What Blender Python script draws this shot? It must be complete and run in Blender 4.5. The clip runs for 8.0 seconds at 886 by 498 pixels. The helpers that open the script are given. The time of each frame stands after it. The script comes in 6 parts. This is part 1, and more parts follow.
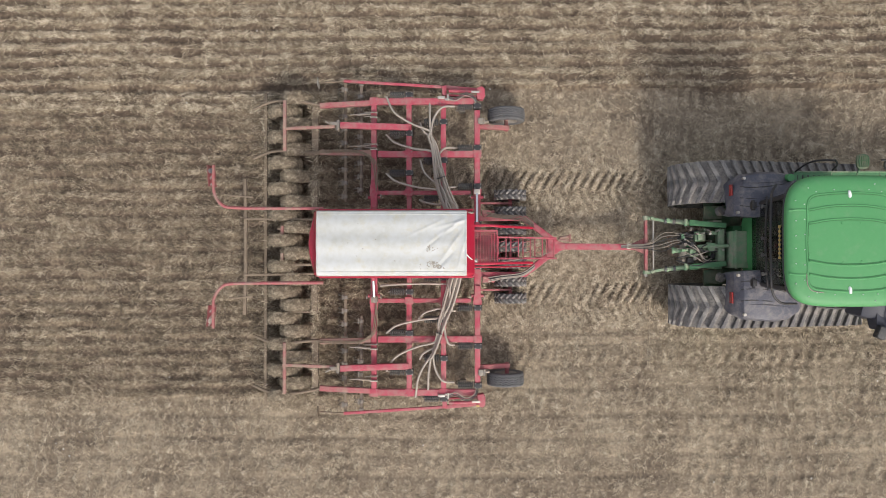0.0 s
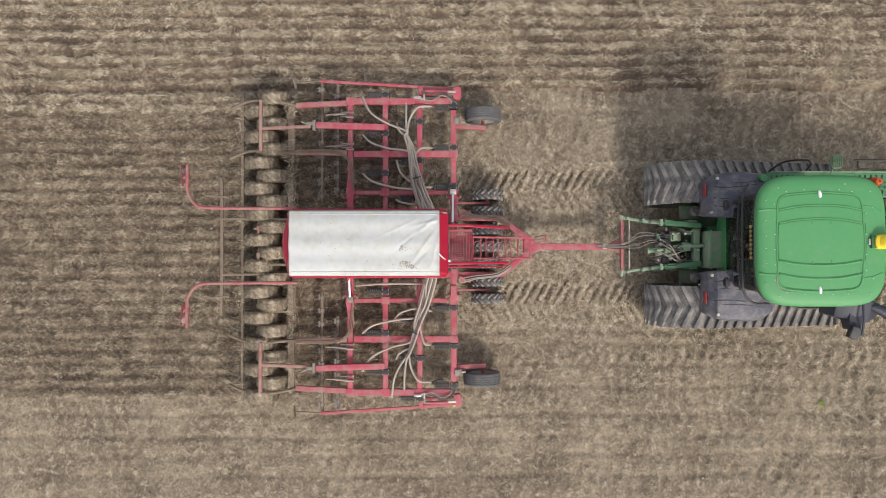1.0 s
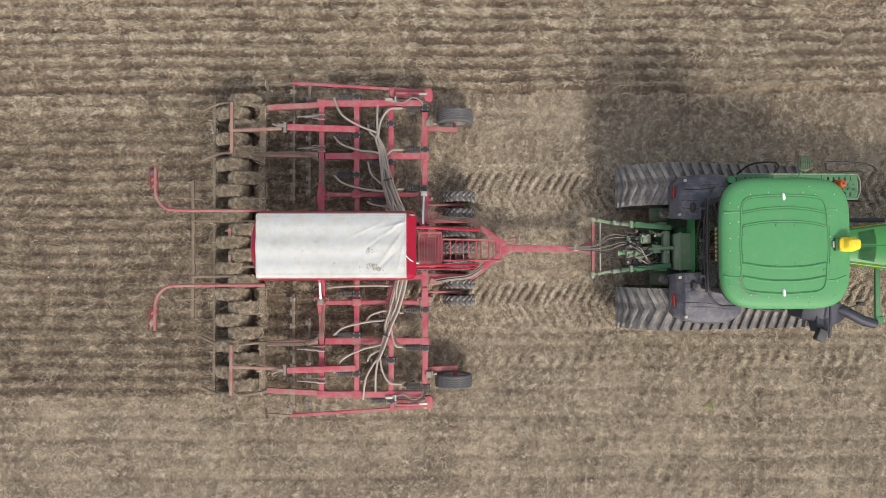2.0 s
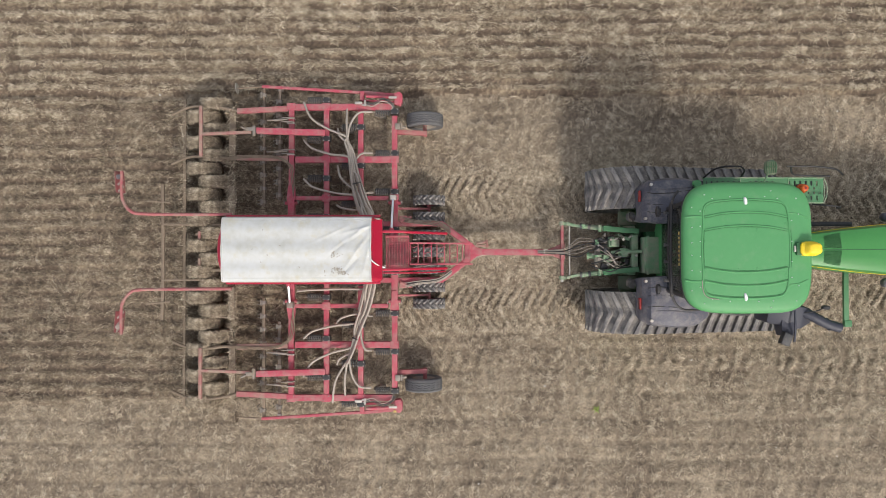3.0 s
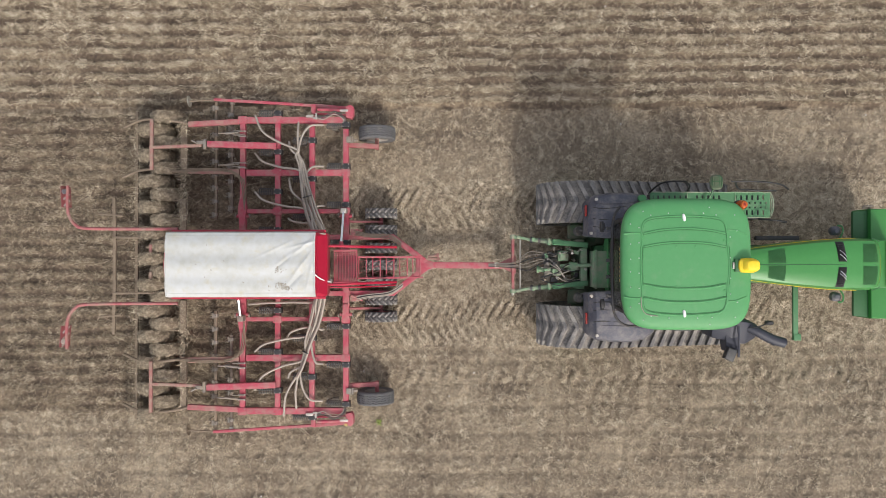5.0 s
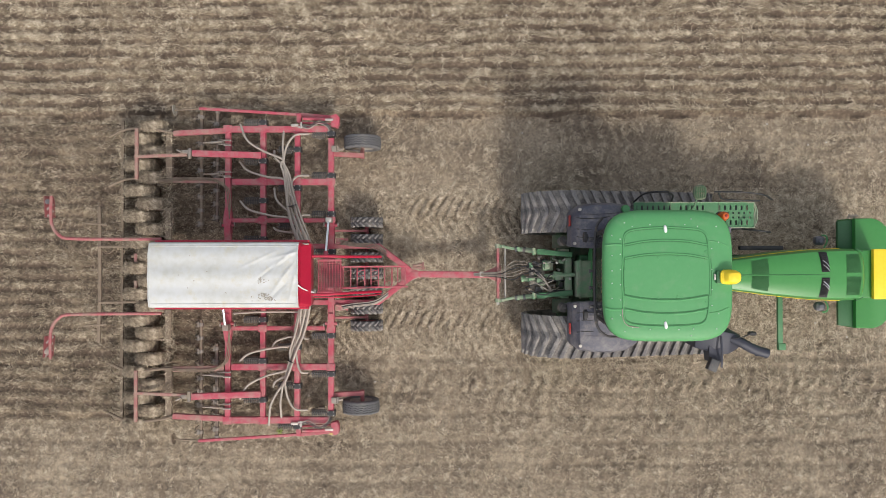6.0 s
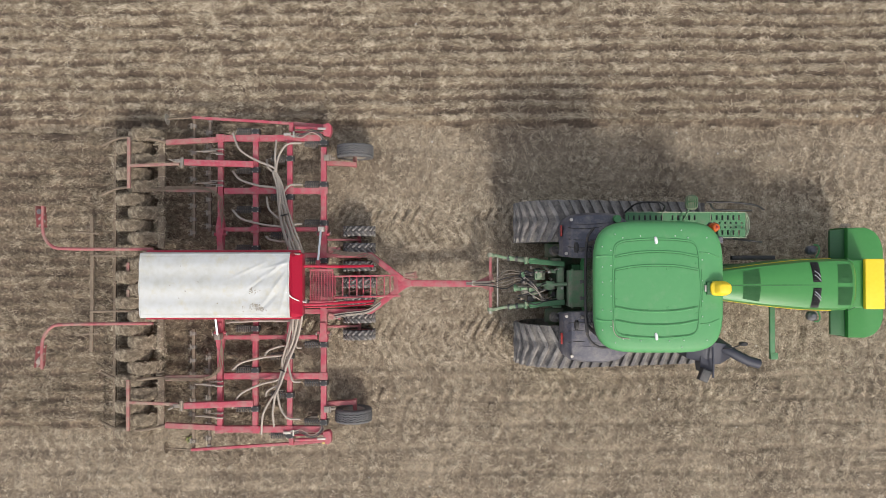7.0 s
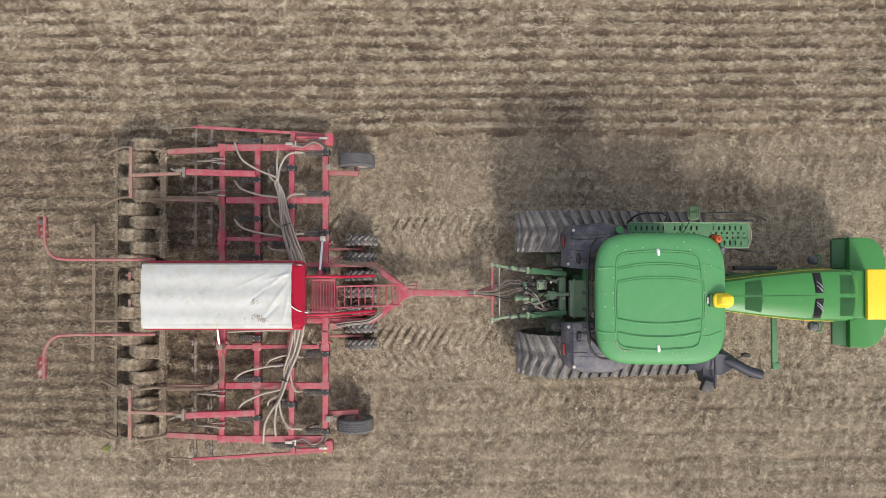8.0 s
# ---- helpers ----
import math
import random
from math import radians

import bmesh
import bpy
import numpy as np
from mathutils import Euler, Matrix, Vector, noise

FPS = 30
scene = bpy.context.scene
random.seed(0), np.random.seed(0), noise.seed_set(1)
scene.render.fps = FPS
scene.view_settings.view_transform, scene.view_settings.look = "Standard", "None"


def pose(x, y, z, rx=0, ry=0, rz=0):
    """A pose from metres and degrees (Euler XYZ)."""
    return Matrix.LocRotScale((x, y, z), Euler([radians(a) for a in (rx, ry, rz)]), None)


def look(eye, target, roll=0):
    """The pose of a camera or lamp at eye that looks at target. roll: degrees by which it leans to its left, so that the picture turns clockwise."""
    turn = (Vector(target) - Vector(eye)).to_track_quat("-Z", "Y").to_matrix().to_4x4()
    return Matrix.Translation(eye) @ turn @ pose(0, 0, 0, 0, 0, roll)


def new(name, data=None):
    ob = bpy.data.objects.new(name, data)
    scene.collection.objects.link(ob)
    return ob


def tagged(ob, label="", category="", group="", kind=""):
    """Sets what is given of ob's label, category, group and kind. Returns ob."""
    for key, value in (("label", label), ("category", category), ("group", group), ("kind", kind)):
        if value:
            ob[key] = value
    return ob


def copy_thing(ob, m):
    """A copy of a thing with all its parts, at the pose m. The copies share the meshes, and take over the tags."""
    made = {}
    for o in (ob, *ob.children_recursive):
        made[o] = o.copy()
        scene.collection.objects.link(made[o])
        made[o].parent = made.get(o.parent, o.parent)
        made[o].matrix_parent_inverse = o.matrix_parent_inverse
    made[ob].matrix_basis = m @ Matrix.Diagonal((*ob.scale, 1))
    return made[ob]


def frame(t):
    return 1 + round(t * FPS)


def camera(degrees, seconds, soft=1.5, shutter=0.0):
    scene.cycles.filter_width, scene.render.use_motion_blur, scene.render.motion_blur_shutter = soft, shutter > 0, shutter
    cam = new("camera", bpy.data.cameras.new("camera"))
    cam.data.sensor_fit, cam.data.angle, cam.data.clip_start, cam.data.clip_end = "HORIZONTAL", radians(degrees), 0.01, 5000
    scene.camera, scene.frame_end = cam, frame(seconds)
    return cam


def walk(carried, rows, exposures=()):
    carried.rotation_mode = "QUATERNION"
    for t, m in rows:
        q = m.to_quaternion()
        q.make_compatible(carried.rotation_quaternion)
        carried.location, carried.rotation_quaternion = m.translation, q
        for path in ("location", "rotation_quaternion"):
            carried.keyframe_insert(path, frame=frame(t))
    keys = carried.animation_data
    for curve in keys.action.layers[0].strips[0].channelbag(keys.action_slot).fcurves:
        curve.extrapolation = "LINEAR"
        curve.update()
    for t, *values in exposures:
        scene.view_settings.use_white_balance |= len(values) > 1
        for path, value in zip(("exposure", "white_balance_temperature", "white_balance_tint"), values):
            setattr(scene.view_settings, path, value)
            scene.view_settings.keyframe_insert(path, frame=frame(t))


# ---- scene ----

# time, camera ahead of the drill, camera to the side of it, way that the machine has driven
PATH = [(0.0, 0.734, -0.252, 0.0), (0.5, 0.955, -0.256, 0.887), (1.0, 1.206, -0.254, 1.769), (1.5, 1.482, -0.240, 2.641),
        (3.0, 2.383, -0.146, 5.239), (3.5, 2.670, -0.102, 6.118), (4.0, 2.934, -0.038, 7.002), (4.5, 3.159, 0.034, 7.889),
        (6.0, 3.649, 0.297, 10.529), (6.5, 3.743, 0.389, 11.397), (7.0, 3.799, 0.476, 12.259), (7.5, 3.798, 0.573, 13.130),
        (8.0, 3.763, 0.665, 14.005)]
HEIGHT = 14.192
cam = camera(66.0, 8.0, soft=0.5)
walk(cam, [(t, pose(x + s, y, HEIGHT, 0.645, 0.142, -0.081)) for t, x, y, s in PATH])


def driven(t):
    """Metres that the machine has driven at t seconds."""
    return float(np.interp(t, [r[0] for r in PATH], [r[3] for r in PATH]))


# ---- light: a hazy sun from the side of the machine ----
TO_SUN = Vector((1.5, -3.4, 3.5)).normalized()
world = bpy.data.worlds.new("sky")
scene.world = world
world.use_nodes = True
sky = world.node_tree.nodes.new("ShaderNodeTexSky")
sky.sky_type, sky.sun_disc = "NISHITA", False
sky.sun_elevation = math.asin(TO_SUN.z)
sky.sun_rotation = math.atan2(TO_SUN.x, TO_SUN.y)
sky.air_density, sky.dust_density, sky.ozone_density = 1.0, 4.0, 0.6
back = world.node_tree.nodes["Background"]
back.inputs["Strength"].default_value = 0.215
# thin high cloud whitens the sky
haze = world.node_tree.nodes.new("ShaderNodeMix")
haze.data_type = "RGBA"
haze.inputs["Factor"].default_value = 0.5
haze.inputs["B"].default_value = (3.3, 3.1, 2.85, 1)
world.node_tree.links.new(sky.outputs[0], haze.inputs["A"])
world.node_tree.links.new(haze.outputs["Result"], back.inputs["Color"])
sun = new("sun", bpy.data.lights.new("sun", "SUN"))
sun.data.energy, sun.data.angle, sun.data.color = 2.0, radians(6.0), (1.0, 0.95, 0.88)
sun.matrix_world = look(TO_SUN * 60, (0, 0, 0))
scene.view_settings.exposure = 0.2


# ---- materials ----
def shade(name, colours, rough=0.6, metal=0.0, grain=30.0, patch=2.0, bump=0.1, spread=0.5, island=0.0, dust=None, dusty=0.0, transmission=0.0, coat=0.0):
    """A surface whose colour wanders between two tones at two scales; dust lies over it in patches."""
    m = bpy.data.materials.new(name)
    m.use_nodes = True
    nt = m.node_tree
    n, ln = nt.nodes, nt.links
    p = n["Principled BSDF"]
    co = n.new("ShaderNodeTexCoord")
    fine, wide = n.new("ShaderNodeTexNoise"), n.new("ShaderNodeTexNoise")
    for node, scale, detail in ((fine, grain, 5.0), (wide, patch, 4.0)):
        node.inputs["Scale"].default_value, node.inputs["Detail"].default_value = scale, detail
        ln.new(co.outputs["Object"], node.inputs["Vector"])
    both = n.new("ShaderNodeMath")
    both.operation = "ADD"
    ln.new(fine.outputs["Fac"], both.inputs[0])
    ln.new(wide.outputs["Fac"], both.inputs[1])
    value = both.outputs[0]
    if island:
        geo, mul = n.new("ShaderNodeNewGeometry"), n.new("ShaderNodeMath")
        mul.operation = "MULTIPLY_ADD"
        mul.inputs[1].default_value = island
        ln.new(geo.outputs["Random Per Island"], mul.inputs[0])
        ln.new(value, mul.inputs[2])
        value = mul.outputs[0]
    fit = n.new("ShaderNodeMapRange")
    fit.inputs["From Min"].default_value = 1.0 - spread + island * 0.5
    fit.inputs["From Max"].default_value = 1.0 + spread + island * 0.5
    ln.new(value, fit.inputs["Value"])
    mix = n.new("ShaderNodeValToRGB")
    for i, c in enumerate(colours):
        e = mix.color_ramp.elements[i] if i < 2 else mix.color_ramp.elements.new(0.5)
        e.color = (*c, 1)
    for i, e in enumerate(mix.color_ramp.elements):
        e.position = i / (len(colours) - 1)
    for i, c in enumerate(colours):
        mix.color_ramp.elements[i].color = (*c, 1)
    ln.new(fit.outputs[0], mix.inputs["Fac"])
    colour = mix.outputs["Color"]
    if dust:
        spots, lay, over = n.new("ShaderNodeTexNoise"), n.new("ShaderNodeMapRange"), n.new("ShaderNodeMix")
        spots.inputs["Scale"].default_value, spots.inputs["Detail"].default_value = 5.0, 8.0
        spots.inputs["Roughness"].default_value = 0.7
        ln.new(co.outputs["Object"], spots.inputs["Vector"])
        lay.inputs["From Min"].default_value, lay.inputs["From Max"].default_value = 0.62 - dusty * 0.4, 0.8 - dusty * 0.3
        lay.inputs["To Max"].default_value = min(0.95, 0.35 + dusty)
        ln.new(spots.outputs["Fac"], lay.inputs["Value"])
        over.data_type = "RGBA"
        ln.new(lay.outputs[0], over.inputs["Factor"])
        ln.new(colour, over.inputs["A"])
        over.inputs["B"].default_value = (*dust, 1)
        colour = over.outputs["Result"]
        gloss = n.new("ShaderNodeMapRange")
        gloss.inputs["To Min"].default_value, gloss.inputs["To Max"].default_value = rough, 0.9
        ln.new(lay.outputs[0], gloss.inputs["Value"])
        ln.new(gloss.outputs[0], p.inputs["Roughness"])
    else:
        p.inputs["Roughness"].default_value = rough
    ln.new(colour, p.inputs["Base Color"])
    p.inputs["Metallic"].default_value = metal
    p.inputs["Transmission Weight"].default_value = transmission
    p.inputs["Coat Weight"].default_value = coat
    if bump:
        b = n.new("ShaderNodeBump")
        b.inputs["Strength"].default_value, b.inputs["Distance"].default_value = bump, 0.01
        ln.new(fine.outputs["Fac"], b.inputs["Height"])
        ln.new(b.outputs[0], p.inputs["Normal"])
    return m


DUST = (0.30, 0.24, 0.17)
SOIL = shade("soil", [(0.045, 0.032, 0.022), (0.12, 0.088, 0.062), (0.30, 0.24, 0.165)], 0.95, 0, 16, 1.3, 0.9, 0.33)
CHAFF = shade("chaffy_soil", [(0.085, 0.064, 0.046), (0.19, 0.152, 0.109), (0.33, 0.275, 0.20)], 0.95, 0, 18, 0.9, 0.9, 0.30)
STRAW = shade("straw", [(0.13, 0.10, 0.066), (0.375, 0.31, 0.218), (0.74, 0.655, 0.505)], 0.75, 0, 12, 5.0, 0.0, 0.34, 0.5)
STRAW_DULL = shade("weathered_straw", [(0.085, 0.066, 0.045), (0.27, 0.217, 0.150), (0.58, 0.50, 0.375)], 0.8, 0, 14, 5.0, 0.0, 0.32, 0.4)
CRUSHED = shade("crushed_straw", [(0.36, 0.295, 0.212), (0.56, 0.475, 0.355), (0.76, 0.67, 0.53)], 0.75, 0, 15, 5.0, 0.0, 0.32, 0.35)
STONE = shade("pebble", [(0.45, 0.42, 0.38), (0.7, 0.68, 0.63)], 0.8, 0, 20, 3, 0.2)
RED = shade("dusty_red_paint", [(0.345, 0.042, 0.072), (0.43, 0.08, 0.112)], 0.62, 0, 25, 2.0, 0.05, 0.5, 0, (0.33, 0.195, 0.18), 0.48)
RED_CLEAN = shade("red_paint", [(0.35, 0.007, 0.032), (0.43, 0.018, 0.050)], 0.3, 0, 25, 2.0, 0.03, 0.5, 0, (0.40, 0.18, 0.15), 0.05, 0, 0.3)
RED_WORN = shade("worn_red_paint", [(0.31, 0.065, 0.08), (0.36, 0.13, 0.135)], 0.7, 0, 25, 3.0, 0.1, 0.5, 0, (0.30, 0.215, 0.175), 0.5)
MUDDY_DARK = shade("dark_muddy_steel", [(0.11, 0.085, 0.068), (0.21, 0.17, 0.135)], 0.85, 0, 30, 4.0, 0.4, 0.5)
RED_DUSTY = shade("red_paint_under_dust", [(0.28, 0.10, 0.095), (0.33, 0.17, 0.15)], 0.8, 0, 25, 3.0, 0.15, 0.5, 0, (0.29, 0.225, 0.175), 0.6)
MUDDY = shade("muddy_steel", [(0.13, 0.10, 0.073), (0.26, 0.205, 0.15)], 0.9, 0, 30, 4.0, 0.5, 0.5)
STEEL = shade("worn_steel", [(0.19, 0.17, 0.15), (0.31, 0.28, 0.245)], 0.55, 0.4, 30, 3.0, 0.1, 0.5, 0, DUST, 0.4)
CHROME = shade("chrome", [(0.70, 0.70, 0.70), (0.8, 0.8, 0.8)], 0.12, 1.0, 20, 2, 0.0)
ZINC = shade("zinc_plate", [(0.48, 0.45, 0.40), (0.60, 0.57, 0.52)], 0.45, 0.7, 30, 3, 0.05)
BLACK = shade("black_steel", [(0.018, 0.018, 0.02), (0.04, 0.04, 0.042)], 0.5, 0, 30, 3, 0.05, 0.5, 0, DUST, 0.15)
RAIL = shade("black_rail_paint", [(0.010, 0.010, 0.011), (0.02, 0.02, 0.02)], 0.6, 0, 30, 3, 0.0)
BELT = shade("dusty_track_belt", [(0.095, 0.090, 0.088), (0.18, 0.17, 0.16)], 0.92, 0, 40, 5, 0.4, 0.4, 0, (0.34, 0.31, 0.27), 0.45)
# roof green darkened: colour that stands in for shade along the ribs
RIB_SHADE = shade("rib_shade_green", [(0.036, 0.160, 0.055), (0.046, 0.185, 0.065)], 0.5, 0, 30, 2, 0.02)
TREAD = shade("grey_tyre_rubber", [(0.085, 0.085, 0.09), (0.14, 0.14, 0.142)], 0.85, 0, 40, 4, 0.2, 0.5, 0, (0.22, 0.20, 0.18), 0.25)
DULL_RIM = shade("dull_rim_paint", [(0.26, 0.25, 0.23), (0.36, 0.34, 0.31)], 0.6, 0, 30, 4, 0.1, 0.5, 0, DUST, 0.4)
SPRING = shade("grey_spring_steel", [(0.05, 0.05, 0.052), (0.10, 0.10, 0.10)], 0.5, 0.2, 30, 3, 0.05, 0.5, 0, DUST, 0.2)
PLASTIC = shade("dark_blue_grey_plastic", [(0.055, 0.058, 0.080), (0.090, 0.093, 0.118)], 0.5, 0, 60, 2.5, 0.08, 0.4, 0, (0.24, 0.222, 0.215), 0.42)
RUBBER = shade("rubber", [(0.050, 0.049, 0.051), (0.095, 0.093, 0.092)], 0.8, 0, 40, 4, 0.2, 0.5, 0, (0.22, 0.195, 0.17), 0.42)
RUBBER_DUSTY = shade("dusty_rubber", [(0.095, 0.092, 0.095), (0.20, 0.193, 0.188)], 0.9, 0, 45, 6, 0.5, 0.32, 0, (0.40, 0.37, 0.33), 0.42)
RUBBER_MUD = shade("earthy_rubber", [(0.14, 0.108, 0.080), (0.30, 0.243, 0.178)], 0.95, 0, 30, 5, 0.8, 0.45)
HOSE = shade("ribbed_hose", [(0.27, 0.235, 0.20), (0.40, 0.36, 0.31)], 0.7, 0, 50, 4, 0.1)
GREEN = shade("green_paint", [(0.062, 0.250, 0.088), (0.078, 0.282, 0.105)], 0.55, 0, 14, 0.8, 0.01, 0.6, 0, (0.135, 0.285, 0.145), 0.22, 0, 0.0)
GREEN_DARK = shade("dark_green_paint", [(0.022, 0.095, 0.034), (0.034, 0.125, 0.046)], 0.5, 0, 30, 2, 0.03)
GREEN_DUSTY = shade("dusty_green_paint", [(0.13, 0.27, 0.14), (0.19, 0.33, 0.19)], 0.65, 0, 30, 3, 0.05, 0.5, 0, (0.31, 0.30, 0.235), 0.55)
GREEN_OLD = shade("dusty_dark_green_paint", [(0.05, 0.10, 0.055), (0.075, 0.13, 0.07)], 0.7, 0, 30, 3, 0.05, 0.5, 0, (0.18, 0.16, 0.12), 0.5)
GREEN_MID = shade("worn_green_paint", [(0.055, 0.17, 0.075), (0.075, 0.21, 0.095)], 0.55, 0, 30, 3, 0.05, 0.5, 0, (0.15, 0.20, 0.13), 0.25)
STUBBLE = shade("pale_stubble", [(0.15, 0.115, 0.078), (0.42, 0.350, 0.256), (0.66, 0.58, 0.45)], 0.75, 0, 15, 5.0, 0.0, 0.33, 0.28)
GREEN_BODY = shade("glossy_green_paint", [(0.038, 0.198, 0.044), (0.047, 0.226, 0.054)], 0.40, 0, 14, 0.8, 0.01, 0.6, 0, (0.14, 0.25, 0.12), 0.0, 0, 0.1)
YELLOW = shade("yellow_paint", [(0.80, 0.56, 0.02), (0.86, 0.64, 0.04)], 0.4, 0, 20, 2, 0.02)
TARP = shade("white_tarpaulin", [(0.41, 0.415, 0.385), (0.485, 0.50, 0.49), (0.53, 0.55, 0.565)], 0.6, 0, 9, 1.2, 0.05, 0.4, 0, (0.46, 0.42, 0.285), 0.25)
WHITE = shade("white_plastic", [(0.75, 0.75, 0.76), (0.82, 0.82, 0.82)], 0.4, 0, 20, 2, 0.0)
BOARD = shade("faded_red_board", [(0.16, 0.035, 0.04), (0.22, 0.06, 0.06)], 0.6, 0, 30, 4, 0.05, 0.5, 0, DUST, 0.25)
BOLT = shade("pale_green_bolt", [(0.34, 0.46, 0.37), (0.44, 0.56, 0.47)], 0.4, 0, 30, 3, 0.0)
DUCT = shade("dark_blue_duct_plastic", [(0.024, 0.027, 0.042), (0.04, 0.044, 0.062)], 0.55, 0, 60, 2.5, 0.05, 0.5, 0, (0.13, 0.125, 0.13), 0.08)
DIRT = shade("dry_dirt", [(0.22, 0.20, 0.17), (0.36, 0.33, 0.28)], 0.9, 0, 30, 4, 0.1)
TAN = shade("sun_bleached_sticker", [(0.45, 0.32, 0.10), (0.55, 0.42, 0.16)], 0.6, 0, 20, 2, 0.0)
LENS_RED = shade("red_lens", [(0.22, 0.02, 0.018), (0.30, 0.035, 0.03)], 0.25, 0, 30, 3, 0.0)
ORANGE = shade("orange_lens", [(0.40, 0.075, 0.015), (0.48, 0.105, 0.022)], 0.2, 0, 30, 3, 0.0)
GLASS = shade("tinted_glass", [(0.22, 0.26, 0.26), (0.24, 0.28, 0.28)], 0.04, 0, 5, 1, 0.0, transmission=1.0)


# ---- mesh helpers ----
def part(name, bm, material, parent, label="", at=None, flat=False):
    """Links a bmesh as one mesh object under its thing or part."""
    for f in bm.faces:
        f.smooth = not flat
    bm.normal_update()
    for e in bm.edges:
        if len(e.link_faces) == 2 and e.calc_face_angle(0.0) > 0.55:
            e.smooth = False
    me = bpy.data.meshes.new(name)
    bm.to_mesh(me)
    bm.free()
    me.materials.append(material)
    ob = new(name, me)
    ob.parent = parent
    if at is not None:
        ob.matrix_basis = at
    return tagged(ob, label)


def block(bm, x0, x1, y0, y1, z0, z1, bevel=0.0, m=None):
    vs = [bm.verts.new((x, y, z)) for z in (z0, z1) for y in (y0, y1) for x in (x0, x1)]
    fs = [bm.faces.new([vs[i] for i in q]) for q in ((0, 2, 3, 1), (4, 5, 7, 6), (0, 1, 5, 4), (2, 6, 7, 3), (0, 4, 6, 2), (1, 3, 7, 5))]
    if bevel:
        got = bmesh.ops.bevel(bm, geom=list({e for f in fs for e in f.edges}), offset=bevel, segments=2, profile=0.6, affect="EDGES")
        vs = list({v for f in got["faces"] for v in f.verts} | {v for v in vs if v.is_valid})
    if m is not None:
        bmesh.ops.transform(bm, matrix=m, verts=[v for v in vs if v.is_valid])
    return bm


def beam(bm, p0, p1, w, h, bevel=0.012):
    """A box section from p0 to p1, h high."""
    p0, p1 = Vector(p0), Vector(p1)
    d = p1 - p0
    m = Matrix.Translation(p0) @ d.to_track_quat("X", "Z").to_matrix().to_4x4()
    return block(bm, 0, d.length, -w / 2, w / 2, -h / 2, h / 2, bevel, m)


def rod(bm, p0, p1, r, r2=None, seg=12):
    p0, p1 = Vector(p0), Vector(p1)
    d = p1 - p0
    m = Matrix.Translation((p0 + p1) / 2) @ d.to_track_quat("Z", "Y").to_matrix().to_4x4()
    bmesh.ops.create_cone(bm, cap_ends=True, segments=seg, radius1=r, radius2=r if r2 is None else r2, depth=d.length, matrix=m)
    return bm


def glide(points, steps=6):
    """Points of a smooth line through the given ones."""
    p = [Vector(q) for q in points]
    p = [2 * p[0] - p[1]] + p + [2 * p[-1] - p[-2]]
    out = []
    for i in range(1, len(p) - 2):
        for k in range(steps):
            u = k / steps
            a, b, c, d = p[i - 1:i + 3]
            out.append(0.5 * (2 * b + (c - a) * u + (2 * a - 5 * b + 4 * c - d) * u * u + (3 * b - a - 3 * c + d) * u ** 3))
    return out + [p[-2]]


def sweep(bm, points, r, seg=8, steps=6, flat=1.0):
    """A tube along a smooth line; flat squeezes its height."""
    line = glide(points, steps) if steps > 1 else [Vector(q) for q in points]
    rings = []
    for i, q in enumerate(line):
        d = (line[min(i + 1, len(line) - 1)] - line[max(i - 1, 0)]).normalized()
        side = d.cross(Vector((0, 0, 1)))
        side = side.normalized() if side.length > 1e-4 else Vector((0, 1, 0))
        up = side.cross(d)
        rings.append([bm.verts.new(q + side * (math.cos(a) * r) + up * (math.sin(a) * r * flat)) for a in (2 * math.pi * k / seg for k in range(seg))])
    for a, b in zip(rings, rings[1:]):
        for k in range(seg):
            bm.faces.new((a[k], a[(k + 1) % seg], b[(k + 1) % seg], b[k]))
    bm.faces.new(rings[0][::-1])
    bm.faces.new(rings[-1])
    return bm


def lathe(bm, profile, seg=32, wave=0.0, waves=0):
    """Turns (radius, along y) round the y axis; wave sways the tread from side to side."""
    rings = []
    for k in range(seg):
        a = 2 * math.pi * k / seg
        sway = wave * (1 if (k * waves * 2 // seg) % 2 else -1)
        top = max(r for r, _ in profile)
        rings.append([bm.verts.new((r * math.cos(a), y + (sway if r > top * 0.93 else 0), r * math.sin(a))) for r, y in profile])
    for k in range(seg):
        a, b = rings[k], rings[(k + 1) % seg]
        for i in range(len(profile) - 1):
            bm.faces.new((a[i], a[i + 1], b[i + 1], b[i]))
    return bm


def slab(bm, outline, z0, z1, bevel=0.0):
    """A flat plate with the outline given, going round anticlockwise."""
    low = [bm.verts.new((x, y, z0)) for x, y in outline]
    high = [bm.verts.new((x, y, z1)) for x, y in outline]
    n = len(outline)
    fs = [bm.faces.new(low[::-1]), bm.faces.new(high)]
    fs += [bm.faces.new((low[i], low[(i + 1) % n], high[(i + 1) % n], high[i])) for i in range(n)]
    if bevel:
        bmesh.ops.bevel(bm, geom=list(fs[1].edges), offset=bevel, segments=2, profile=0.6, affect="EDGES")
    return bm


def loft(bm, rings, close=True):
    """Skins rings of equal length; caps both ends."""
    vs = [[bm.verts.new(q) for q in ring] for ring in rings]
    n = len(rings[0])
    for a, b in zip(vs, vs[1:]):
        for k in range(n if close else n - 1):
            bm.faces.new((a[k], a[(k + 1) % n], b[(k + 1) % n], b[k]))
    if close:
        bm.faces.new(vs[0][::-1])
        bm.faces.new(vs[-1])
    return bm


def B():
    return bmesh.new()


def empty(name, label, category, y):
    ob = new(name)
    ob.matrix_basis = pose(0, y, 0)
    return tagged(ob, label, category)


